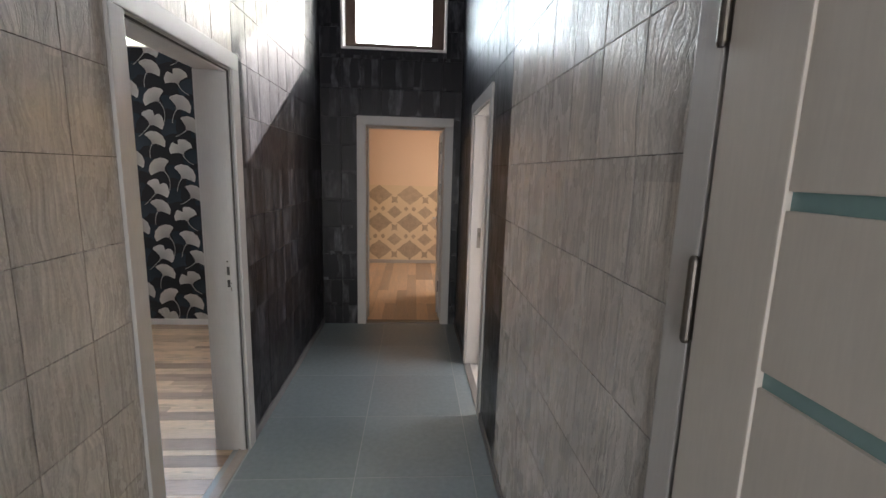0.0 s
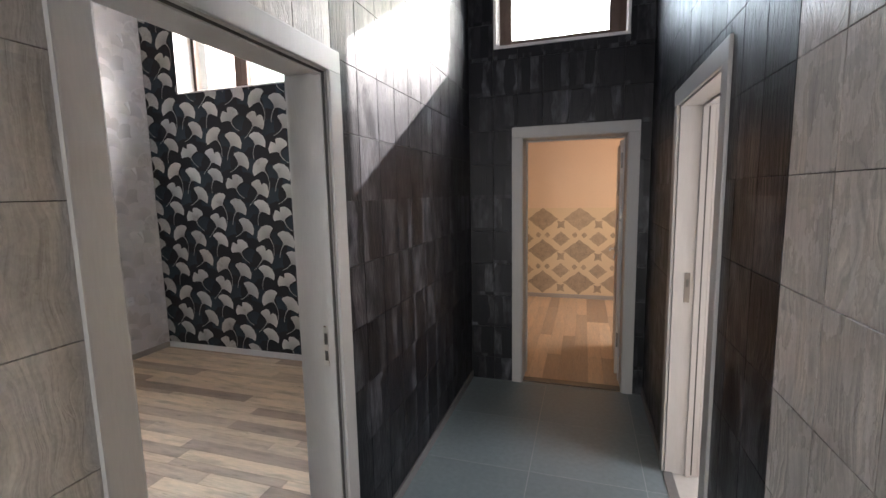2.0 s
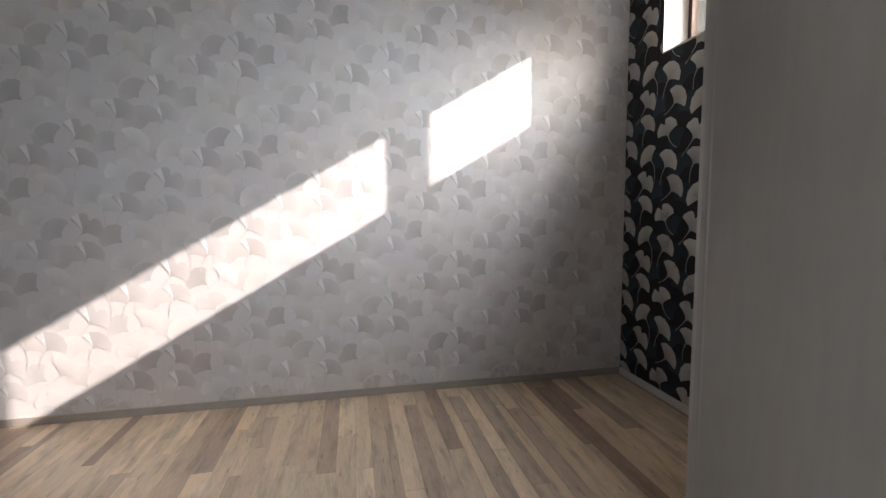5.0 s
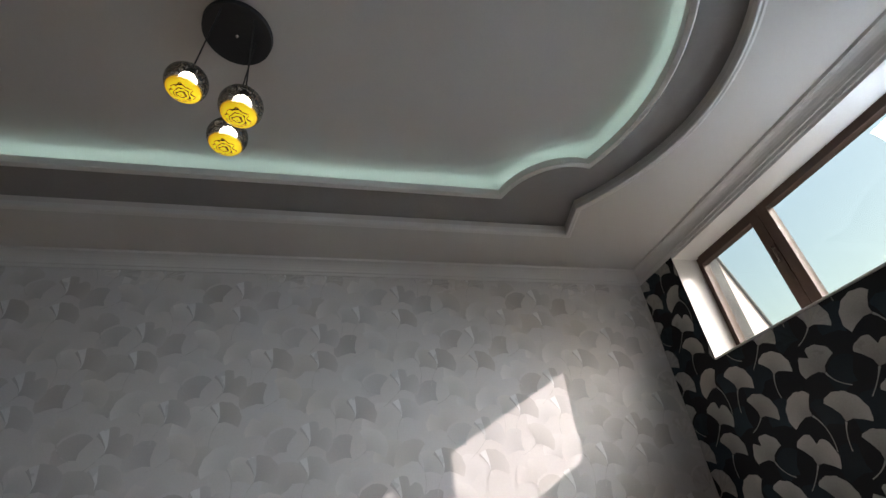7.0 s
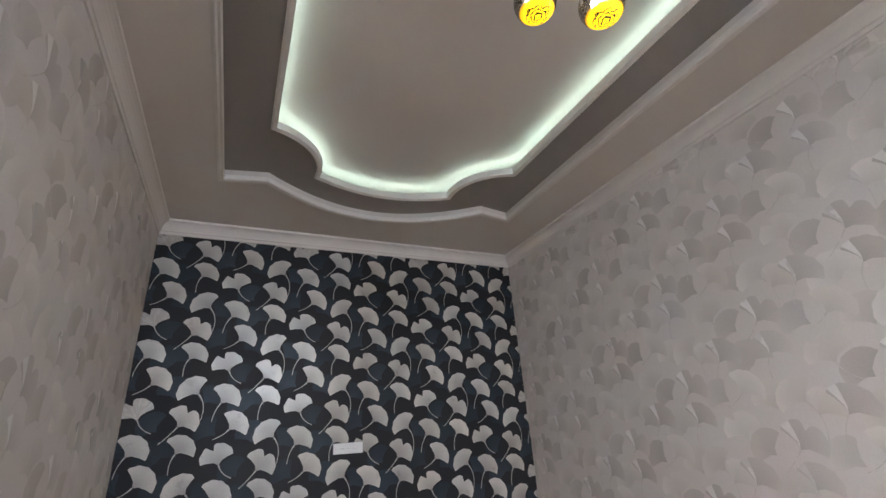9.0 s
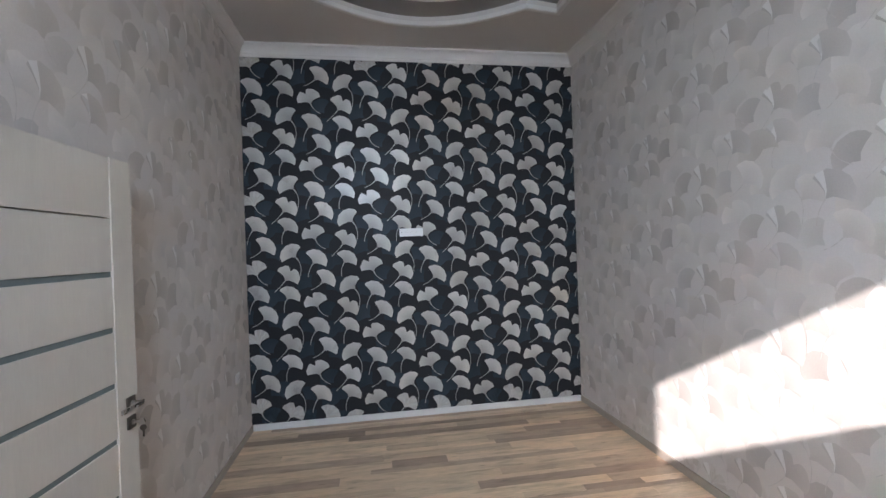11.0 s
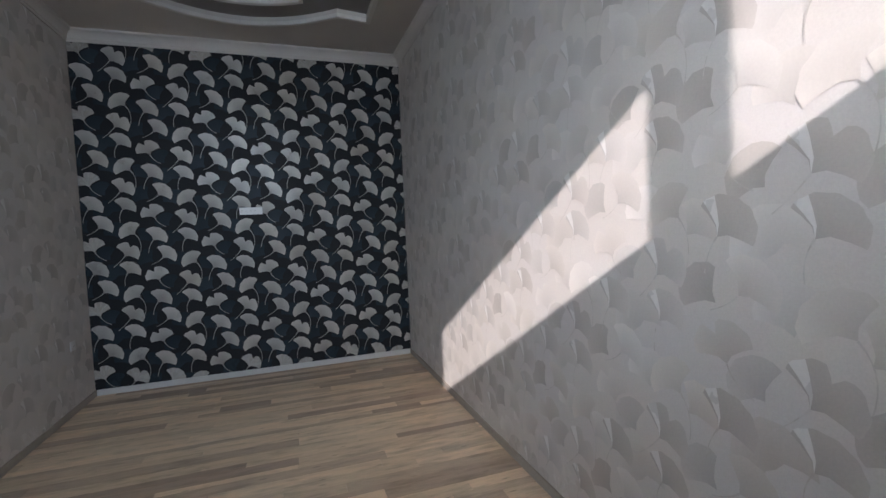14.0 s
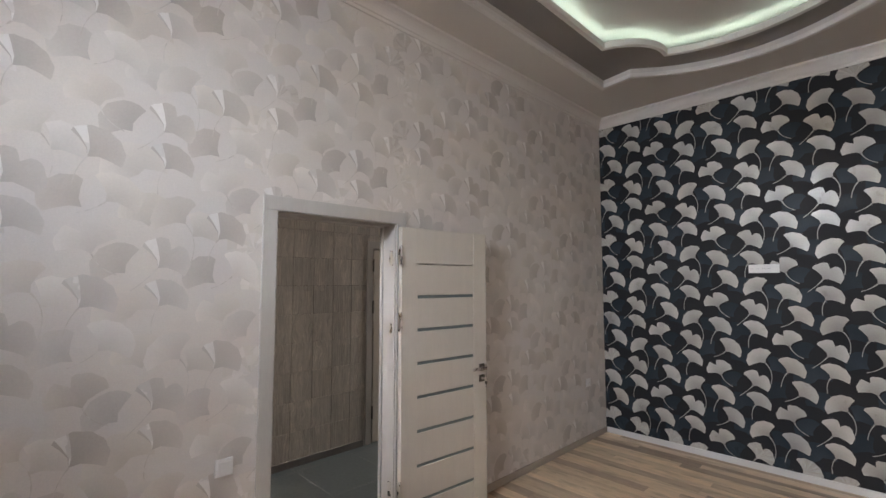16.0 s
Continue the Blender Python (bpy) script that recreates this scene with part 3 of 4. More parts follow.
def led_run(start, stop):
    """A stretch of lit tape behind the cove lip; start and stop are shares of the outline's length."""
    path = inner_outline(0.014)
    total = [0.0]
    for p, q in zip(path, path[1:] + path[:1]):
        total.append(total[-1] + (q - p).length)
    length = total[-1]
    keep = [p for p, d in zip(path, total) if start <= d / length <= stop]

    def point(k):
        d = k * length
        for i in range(len(path)):
            if total[i] <= d <= total[i + 1]:
                f = (d - total[i]) / (total[i + 1] - total[i])
                return path[i].lerp(path[(i + 1) % len(path)], f)
        return path[0]
    pts = [point(start)] + keep + [point(stop)]
    clean = [pts[0]] + [q for p, q in zip(pts, pts[1:]) if (q - p).length > 1e-4]
    ob = moulding("led_tape", clean, [(0.003, 3.634), (0.013, 3.634), (0.013, 3.638), (0.003, 3.638)], LED, "lit cool-white LED tape in the ceiling cove", "light strip", closed=False)
    ob["kind"] = "thing"
    ob["group"] = "cove lights"
    return ob


# ---------------------------------------------------------------- printed and embossed ginkgo wallpaper
# one repeat holds six leaves: foot (across, up), its two tips and its stem's end seen from the foot, swell of the rim,
# depth of the notch, fold with painted glint and shade on embossed paper
PU, PV = 0.525, 0.631
FANS = [((0.0, 0.0), (-0.120, 0.007), (0.091, 0.073), (0.089, -0.088), 0.22, 0.36, False),
        ((-0.179, -0.160), (-0.132, -0.040), (0.045, 0.103), (0.031, -0.175), 0.12, 0.0, False),
        ((-0.032, -0.225), (-0.061, 0.108), (0.122, -0.028), (-0.045, -0.121), 0.13, 0.0, True),
        ((-0.274, 0.088), (-0.064, 0.090), (0.116, -0.025), (-0.024, -0.122), 0.10, 0.0, True),
        ((0.241, -0.056), (-0.068, 0.102), (0.113, -0.036), (-0.100, -0.102), 0.20, 0.36, True),
        ((0.039, -0.407), (-0.043, 0.113), (0.117, -0.042), (-0.096, -0.058), 0.10, 0.0, False)]
# leaves printed behind them: foot, tips
BACK = [((-0.04, -0.44), (-0.128, -0.03), (0.0, 0.125)), ((0.15, -0.27), (-0.03, -0.12), (0.12, 0.02)), ((-0.15, -0.22), (-0.02, 0.11), (0.12, -0.02)),
        ((0.12, -0.08), (-0.10, -0.04), (0.05, 0.11)), ((0.20, -0.50), (-0.12, 0.03), (0.09, 0.10))]


def fan(foot, left, right, swell, notch, n=20):
    """The foot, the inner and middle rows and the rim of one ginkgo leaf with hollow sides, and the way it points."""
    (au, av), left, right = foot, Vector(left), Vector(right)
    a0, a1 = math.atan2(left.y, left.x), math.atan2(right.y, right.x)
    while a1 > a0:
        a1 -= 2 * math.pi
    axis, half = (a0 + a1) / 2, (a0 - a1) / 2
    rows = []
    for share, narrow in ((0.30, 0.66), (0.66, 0.90), (1.0, 1.0)):
        row = []
        for i in range(n + 1):
            k = 2 * i / n - 1
            rr = share * (left.length * (1 - k) + right.length * (1 + k)) / 2 * (1 + swell * (1 - k * k))
            if share == 1.0:
                rr *= 1 + 0.018 * math.sin(17 * k + 40 * left.x) - 0.05 * abs(k) ** 8
                rr *= 1 - notch * max(0, 1 - abs(k + 0.12) * 6.5)
            a = axis - k * half * narrow
            row.append((au + rr * math.cos(a), av + rr * math.sin(a)))
        rows.append(row)
    return (au, av), rows, axis


def ginkgo(name, rects, put_point, shift, relief, mats, label, parent=None):
    """A sheet of leaves over the rectangles (u0, u1, v0, v1) of a wall; put_point turns (u, v, depth) into a place."""
    u0, u1 = min(r[0] for r in rects) - 0.3, max(r[1] for r in rects) + 0.3
    v0, v1 = min(r[2] for r in rects) - 0.3, max(r[3] for r in rects) + 0.8
    verts, faces, slots, shares = [], [], [], []

    def emit(poly, slot):
        for rect in rects:
            cut = clip(poly, rect)
            if cut:
                faces.append(tuple(range(len(verts), len(verts) + len(cut))))
                verts.extend(put_point(*p) for p in cut)
                shares.extend([0.75] * len(cut))
                slots.append(slot)

    def leaf(f, low, high, slot, fold=False):
        apex, rows, axis = f
        deep = [low + relief * 0.75, low + relief, low + 0.0006] if relief else [low + (high - low) * k for k in (0.55, 0.9, 1.0)]
        n = len(rows[0])

        def deep_at(ring, i):
            k = 2 * i / (n - 1) - 1
            if fold:
                # a valley beside the leaf's left edge
                lift = 1 - 0.85 * (k + 1) / 0.42 if k < -0.58 else 0.15 + 0.6 * (k + 0.58) / 1.58
                return low + relief * (0.5, 0.8, 0.3)[ring] * lift
            k = abs(k)
            return low + 0.0003 + (deep[ring] - low - 0.0003) * (1 - k ** 5) if relief else deep[ring]

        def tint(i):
            # slot 2 paints a bright glint along a folded leaf's left edge
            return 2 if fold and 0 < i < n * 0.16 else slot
        inside = any(all(r[0] <= p[0] <= r[1] and r[2] <= p[1] <= r[3] for p in rows[2] + [apex]) for r in rects)
        if inside:
            base = len(verts)
            verts.append(put_point(*apex, low))
            shares.append(0.0)
            for ring, (row, share) in enumerate(zip(rows, (0.3, 0.66, 1.0))):
                verts.extend(put_point(*p, deep_at(ring, i)) for i, p in enumerate(row))
                # on embossed leaves the tone also runs sideways, relief shade put into colour
                shares.extend([share * (0.45 + 0.55 * i / (n - 1)) if fold else share * (1 - 0.6 * i / (n - 1)) if relief else share for i in range(n)])
            for i in range(n - 1):
                faces.append((base, base + 2 + i, base + 1 + i))
                for ring in range(2):
                    a, c = base + 1 + ring * n + i, base + 1 + (ring + 1) * n + i
                    faces.append((a, a + 1, c + 1, c))
                slots.extend([tint(i)] * 3)
        else:
            for i in range(n - 1):
                emit([(*apex, low), (*rows[0][i + 1], deep_at(0, i + 1)), (*rows[0][i], deep_at(0, i))], tint(i))
                for ring in range(2):
                    emit([(*rows[ring][i], deep_at(ring, i)), (*rows[ring][i + 1], deep_at(ring, i + 1)),
                          (*rows[ring + 1][i + 1], deep_at(ring + 1, i + 1)), (*rows[ring + 1][i], deep_at(ring + 1, i))], tint(i))

    def stem(foot, way, end, wide, deep, slot):
        """A bent stalk that leaves the foot against the leaf's way and thins towards its end."""
        p0 = Vector(foot)
        p2 = p0 + Vector(end)
        p1 = p0 - Vector((math.cos(way), math.sin(way))) * Vector(end).length * 0.5
        pts = [p0 * (1 - k) ** 2 + p1 * 2 * k * (1 - k) + p2 * k * k for k in (0, 0.15, 0.3, 0.45, 0.6, 0.75, 0.9, 1.0)]
        sides = []
        for i, p in enumerate(pts):
            t = (pts[min(i + 1, 7)] - pts[max(i - 1, 0)]).normalized()
            w = wide * (1.0, 0.62, 0.5, 0.45, 0.42, 0.42, 0.45, 0.5)[i]
            sides.append(((p.x - t.y * w, p.y + t.x * w, deep), (p.x + t.y * w, p.y - t.x * w, deep)))
        for (a, b), (c, d) in zip(sides, sides[1:]):
            emit([a, b, d, c], slot)

    for c in range(math.floor((u0 - shift[0]) / PU) - 1, math.ceil((u1 - shift[0]) / PU) + 1):
        for r in range(math.floor((v0 - shift[1]) / PV) - 1, math.ceil((v1 - shift[1]) / PV) + 1):
            ou, ov = shift[0] + c * PU, shift[1] + (r + (0.5 if c % 2 else 0)) * PV
            if not (u0 - 0.4 < ou < u1 + 0.4 and v0 - 0.4 < ov < v1 + 0.4):
                continue
            for i, ((du, dv), left, right) in enumerate(BACK):
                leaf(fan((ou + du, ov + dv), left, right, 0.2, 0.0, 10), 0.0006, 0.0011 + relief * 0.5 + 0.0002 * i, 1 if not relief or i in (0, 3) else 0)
            for i, ((du, dv), left, right, end, swell, notch, fold) in enumerate(FANS):
                f = fan((ou + du, ov + dv), left, right, swell, notch)
                stem(f[0], f[2], end, 0.0058 if not relief else 0.0040, 0.0022 + relief * 0.6, 2 if not relief else 3)
                # folded leaves take the darker tone as painted relief shade
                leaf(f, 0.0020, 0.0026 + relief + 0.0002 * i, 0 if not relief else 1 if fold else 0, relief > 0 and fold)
    ob = put(name, verts, faces, mats, parent, slots=slots, smooth=relief > 0)
    ob.data.attributes.new("share", "FLOAT", "POINT").data.foreach_set("value", shares)
    return tagged(ob, label, kind="stuff")


def on_south(u, v, d):
    return (-u, YS + d, v)


def on_north(u, v, d):
    return (u, YN - d, v)


def on_west(u, v, d):
    return (XW + d, u, v)


def on_east(u, v, d):
    return (XE - d, -u, v)


by_name = bpy.data.objects
DARKS, PALES = [DARK_LEAF, DARK_BACK, DARK_STEM], [BEIGE_LEAF, BEIGE_BACK_SHADE, BEIGE_GLINT, BEIGE_BACK_SHADE]
ginkgo("leaf_print", [(-XE, -XW, 0.058, 3.406)], on_south, (2.737, 2.671), 0.0, DARKS, "cream ginkgo leaves printed on charcoal wallpaper", by_name["wall_room_south"])
ginkgo("leaf_print", [(XW, XE, 0.058, WIN[2] - 0.002), (XW, WIN[0] - 0.002, WIN[2] - 0.002, 3.406), (WIN[1] + 0.002, XE, WIN[2] - 0.002, 3.406)],
       on_north, (-2.695, 2.297), 0.0, DARKS, "cream ginkgo leaves printed on charcoal wallpaper", by_name["wall_room_north"])
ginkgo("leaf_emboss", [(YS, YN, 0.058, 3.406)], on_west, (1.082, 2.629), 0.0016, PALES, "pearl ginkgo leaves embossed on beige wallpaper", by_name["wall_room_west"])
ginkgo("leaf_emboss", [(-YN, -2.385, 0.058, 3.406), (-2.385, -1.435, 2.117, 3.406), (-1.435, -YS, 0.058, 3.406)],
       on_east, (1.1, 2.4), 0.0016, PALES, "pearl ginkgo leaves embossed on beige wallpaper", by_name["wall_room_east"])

# ---------------------------------------------------------------- skirtings


def skirting(name, row, mat, label):
    return tagged(part(name, boxes(row, bevel=0.004), mat), label, "skirting", kind="structure")


skirting("baseboard_south", (XW + 0.014, YS, 0, XE - 0.014, YS + 0.013, 0.058), SKIRT_WHITE, "white skirting board")
skirting("baseboard_north", (XW + 0.014, YN - 0.013, 0, XE - 0.014, YN, 0.058), SKIRT_WHITE, "white skirting board")
skirting("baseboard_west", (XW, YS, 0, XW + 0.014, YN, 0.058), SKIRT_WOOD, "grey-brown wood-look skirting board")
skirting("baseboard_east_a", (XE - 0.014, YS, 0, XE, DOOR[0] - 0.085, 0.058), SKIRT_WOOD, "grey-brown wood-look skirting board")
skirting("baseboard_east_b", (XE - 0.014, DOOR[1] + 0.085, 0, XE, YN, 0.058), SKIRT_WOOD, "grey-brown wood-look skirting board")
skirting("baseboard_corridor_west_a", (CW, 2.40, 0, CW + 0.012, CN, 0.062), SKIRT_GREY, "dark grey tile skirting")
skirting("baseboard_corridor_west_b", (CW, -3.2, 0, CW + 0.012, 1.42, 0.062), SKIRT_GREY, "dark grey tile skirting")
skirting("baseboard_corridor_east_a", (CE - 0.012, 0.70, 0, CE, 2.57, 0.062), SKIRT_GREY, "dark grey tile skirting")
skirting("baseboard_corridor_east_b", (CE - 0.012, 3.53, 0, CE, CN, 0.062), SKIRT_GREY, "dark grey tile skirting")

# ---------------------------------------------------------------- doors


def door_frame(name, along, lo, hi, top, faces, label, rebate=0.62, cover=0.085):
    """Lining and casings of a doorway: faces are the two wall faces across the wall."""
    root = tagged(empty(name), label, "door frame", kind="structure")
    f0, f1 = faces

    def row(a0, z0, a1, z1, d0, d1):
        return (d0, a0, z0, d1, a1, z1) if along == "y" else (a0, d0, z0, a1, d1, z1)
    for n, (a0, z0, a1, z1) in (("jamb", (lo - 0.036, 0, lo, top)), ("jamb", (hi, 0, hi + 0.036, top)), ("head", (lo - 0.036, top, hi + 0.036, top + 0.036))):
        part(n, boxes(row(a0, z0, a1, z1, f0 + 0.002, f1 - 0.002), bevel=0.003), FRAME, root)
    for side, out in ((f0, -0.014), (f1, 0.014)):
        for a0, z0, a1, z1 in ((lo - cover, 0, lo - 0.006, top + 0.006), (hi + 0.006, 0, hi + cover, top + 0.006), (lo - cover, top + 0.006, hi + cover, top + cover + 0.002)):
            part("casing", boxes(row(a0, z0, a1, z1, min(side, side + out), max(side, side + out)), bevel=0.005), FRAME, root)
    mid = f0 + (f1 - f0) * rebate
    for a0, z0, a1, z1 in ((lo, 0, lo + 0.011, top), (hi - 0.011, 0, hi, top), (lo + 0.011, top - 0.011, hi - 0.011, top)):
        part("stop", boxes(row(a0, z0, a1, z1, mid, mid + 0.026), bevel=0.002), FRAME, root)
    for a0, z0, a1, z1 in ((lo, 0.01, lo + 0.006, top - 0.006), (hi - 0.006, 0.01, hi, top - 0.006), (lo, top - 0.006, hi, top)):
        part("seal", boxes(row(a0, z0, a1, z1, mid + 0.0265, mid + 0.034)), GASKET, root, "black rubber door seal")
    return root


def strike(root, box_row, holes, mat=NICKEL):
    p = part("strike_plate", boxes(box_row, bevel=0.001), mat, root, "worn metal strike plate")
    for h in holes:
        part("strike_hole", boxes(h), GASKET, p)


def door_leaf(name, at, turn, width, label, strip, height=1.985, keys=False, levers=True):
    """A panelled leaf, hinge edge at the origin, running along +x; its faces look to -y and +y."""
    root = tagged(empty(name, at, turn), label, "door")
    t, st = 0.019, 0.135
    part("stile", boxes((0.004, -t, 0.012, st, t, height), bevel=0.003), CREAM, root)
    part("stile", boxes((width - st, -t, 0.012, width - 0.004, t, height), bevel=0.003), CREAM, root)
    edges = [0.012] + [0.217 + 0.222 * i for i in range(8)] + [height]
    last = len(edges) - 2
    for i in range(last + 1):
        # frosted strips between the panels, but only a groove under the topmost
        z0 = edges[i] + (0.003 if i == last else 0.011 if i else 0)
        z1 = edges[i + 1] - (0.003 if i == last - 1 else 0.011 if i < last else 0)
        part("panel", boxes((st, -t + 0.004, z0, width - st, t - 0.004, z1), bevel=0.003), CREAM, root)
        if 0 < i < last:
            part("glass_strip", boxes((st - 0.004, -0.009, edges[i] - 0.013, width - st + 0.004, 0.009, edges[i] + 0.013)), strip, root, "narrow frosted glass strip")
    part("edge_strip", boxes((width - 0.004, -t + 0.003, 0.02, width, t - 0.003, height - 0.01)), BRONZE if keys else GASKET, root, "dark edge band")
    for z in (0.25, 1.326, 1.76):
        bm = cylinder(bmesh.new(), (-0.004, -t - 0.006, z), (-0.004, -t - 0.006, z + 0.125), 0.0075, n=12)
        cylinder(bm, (-0.004, -t - 0.006, z - 0.006), (-0.004, -t - 0.006, z), 0.005, 0.0075, 12)
        cylinder(bm, (-0.004, -t - 0.006, z + 0.125), (-0.004, -t - 0.006, z + 0.131), 0.0075, 0.005, 12)
        boxes((-0.002, -t, z, 0.004, t - 0.006, z + 0.125), bm=bm)
        part("hinge", bm, NICKEL if keys else BRONZE, root, "metal butt hinge")
    if levers:
        for side in (-1, 1):
            y = side * t
            handle = part("handle", boxes((width - 0.085, min(y, y + side * 0.009), 0.985, width - 0.033, max(y, y + side * 0.009), 1.037), bevel=0.003), BRONZE, root, "square bronze lever handle")
            bm = cylinder(bmesh.new(), (width - 0.059, y + side * 0.009, 1.011), (width - 0.059, y + side * 0.05, 1.011), 0.009, n=14)
            boxes((width - 0.19, min(y + side * 0.042, y + side * 0.054), 1.001, width - 0.05, max(y + side * 0.042, y + side * 0.054), 1.021), bevel=0.004, bm=bm)
            part("lever", bm, NICKEL, handle)
            lock = part("lock_plate", boxes((width - 0.085, min(y, y + side * 0.009), 0.905, width - 0.033, max(y, y + side * 0.009), 0.957), bevel=0.003), BRONZE, root, "square bronze lock rosette")
            bm = cylinder(bmesh.new(), (width - 0.059, y + side * 0.006, 0.931), (width - 0.059, y + side * 0.014, 0.931), 0.011, n=14)
            part("lock_cylinder", bm, NICKEL, lock)
            if keys and side < 0:
                bm = boxes((width - 0.061, y - 0.036, 0.926, width - 0.057, y - 0.013, 0.936), bm=None)
                cylinder(bm, (width - 0.062, y - 0.045, 0.931), (width - 0.056, y - 0.045, 0.931), 0.013, n=14)
                part("key", bm, NICKEL, root, "key left in the lock")
                bm = cylinder(bmesh.new(), (width - 0.063, y - 0.05, 0.905), (width - 0.057, y - 0.05, 0.905), 0.012, n=14)
                boxes((width - 0.062, y - 0.054, 0.868, width - 0.058, y - 0.047, 0.897), bm=bm)
                part("spare_key", bm, BRONZE, root, "spare key hanging from the ring")
    return root


f1 = door_frame("door_1", "y", DOOR[0], DOOR[1], DOOR[2], (XE, CW), "cream door frame between room and corridor", 0.77)
strike(f1, (-0.449, DOOR[1] - 0.0022, 0.925, -0.421, DOOR[1] + 0.002, 1.085), [(-0.442, DOOR[1] - 0.003, 1.01, -0.428, DOOR[1] - 0.0005, 1.055), (-0.442, DOOR[1] - 0.003, 0.945, -0.428, DOOR[1] - 0.0005, 0.985)])
for z in (0.25, 1.28, 1.76):
    part("hinge_plate", boxes((-0.52, DOOR[0] - 0.001, z, -0.487, DOOR[0] + 0.0022, z + 0.10), bevel=0.001), NICKEL, f1, "screwed metal hinge plate")
door_leaf("interior_door", (XE - 0.046, DOOR[0] - 0.004, 0), 266.0, 0.797, "cream panelled door with narrow glass strips, keys in its lock, folded open against the wall", STRIP, 2.015, keys=True)

door_frame("door_2", "x", END[0], END[1], END[2], (CN, YN + 0.4), "cream door frame at the corridor's end")
door_leaf("interior_door", (END[1] - 0.006, YN + 0.40, 0), 88.0, 0.755, "cream panelled door standing open into the end room", STRIP)
f3 = door_frame("door_3", "y", SIDE[0], SIDE[1], SIDE[2], (CE, CE + 0.165), "cream door frame of the side room")
strike(f3, (CE + 0.055, SIDE[1] - 0.0022, 0.985, CE + 0.083, SIDE[1] + 0.002, 1.145), [(CE + 0.062, SIDE[1] - 0.003, 1.07, CE + 0.076, SIDE[1] - 0.0005, 1.11)], BRONZE)
door_frame("door_4", "y", NEAR[0], NEAR[1], NEAR[2], (CE, CE + 0.165), "cream door frame beside the entrance", cover=0.075)
near = door_leaf("interior_door", (CE + 0.003, NEAR[1] - 0.004, 0), 270, 0.797, "closed cream panelled door with teal glass strips", TEAL)

# ---------------------------------------------------------------- windows


def window(name, x0, x1, z0, z1, y, panes, label, handle_at=None):
    """A brown profile window; panes are (left, right, low, high) of the glass."""
    root = tagged(empty(name), label, "window", kind="structure")
    d = 0.06
    part("window_frame", boxes((x0, y, z0, x0 + 0.045, y + d, z1), (x1 - 0.045, y, z0, x1, y + d, z1), (x0 + 0.045, y, z0, x1 - 0.045, y + d, z0 + 0.042),
                               (x0 + 0.045, y, z1 - 0.045, x1 - 0.045, y + d, z1), bevel=0.004), BROWN, root)
    for n, (a, b, lo, hi) in enumerate(panes):
        left = x0 + 0.045 if n == 0 else (panes[n - 1][1] + a) / 2
        right = x1 - 0.045 if n == len(panes) - 1 else (b + panes[n + 1][0]) / 2
        s = part("sash", boxes((left + 0.001, y - 0.016, z0 + 0.032, a, y + 0.045, z1 - 0.04), (b, y - 0.016, z0 + 0.032, right - 0.001, y + 0.045, z1 - 0.04),
                               (a, y - 0.016, z0 + 0.032, b, y + 0.045, lo), (a, y - 0.016, hi, b, y + 0.045, z1 - 0.04), bevel=0.004), BROWN, root)
        g = part("pane", boxes((a - 0.006, y + 0.012, lo - 0.006, b + 0.006, y + 0.018, hi + 0.006)), PANE, s)
        g.visible_shadow = False
    if handle_at:
        hx, hz = handle_at
        bm = boxes((hx - 0.012, y - 0.026, hz - 0.035, hx + 0.012, y - 0.016, hz + 0.035), bevel=0.003)
        cylinder(bm, (hx, y - 0.05, hz), (hx, y - 0.02, hz), 0.008, n=12)
        boxes((hx - 0.009, y - 0.058, hz - 0.10, hx + 0.009, y - 0.046, hz + 0.008), bevel=0.004, bm=bm)
        part("window_handle", bm, BROWN, root, "brown window handle")
    return root


w1 = window("window_1", WIN[0], WIN[1], WIN[2] + 0.006, WIN[3], 4.585, [(-3.262, -2.777, 2.660, 3.318), (-2.636, -1.325, 2.655, 3.335)], "brown framed high window, a casement beside a fixed light", (-2.72, 3.08))
part("window_reveal", boxes((WIN[0] + 0.001, YN + 0.001, WIN[2] + 0.012, WIN[0] + 0.006, 4.585, 3.385), (WIN[1] - 0.006, YN + 0.001, WIN[2] + 0.012, WIN[1] - 0.001, 4.585, 3.385),
                             (WIN[0] + 0.001, YN + 0.001, 3.385, WIN[1] - 0.001, 4.585, WIN[3] - 0.001)), MOULD, w1, "white plastered reveal")
part("window_sill", boxes((WIN[0] + 0.001, YN - 0.006, WIN[2] + 0.001, WIN[1] - 0.001, 4.585, WIN[2] + 0.012), bevel=0.002), MOULD, w1, "white plastered sill")
w2 = window("window_2", CWIN[0] + 0.01, CWIN[1] - 0.01, CWIN[2] + 0.012, CWIN[3], 4.56, [(-0.055, 0.672, 2.772, 3.42)], "brown framed high window over the end door")
part("window_reveal", boxes((CWIN[0] - 0.012, CN - 0.006, CWIN[2] - 0.012, CWIN[0] + 0.008, 4.56, CWIN[3]), (CWIN[1] - 0.008, CN - 0.006, CWIN[2] - 0.012, CWIN[1] + 0.012, 4.56, CWIN[3]),
                             (CWIN[0] + 0.008, CN - 0.006, CWIN[2] - 0.012, CWIN[1] - 0.008, 4.56, CWIN[2] + 0.010)), MOULD, w2, "white trim round the reveal")

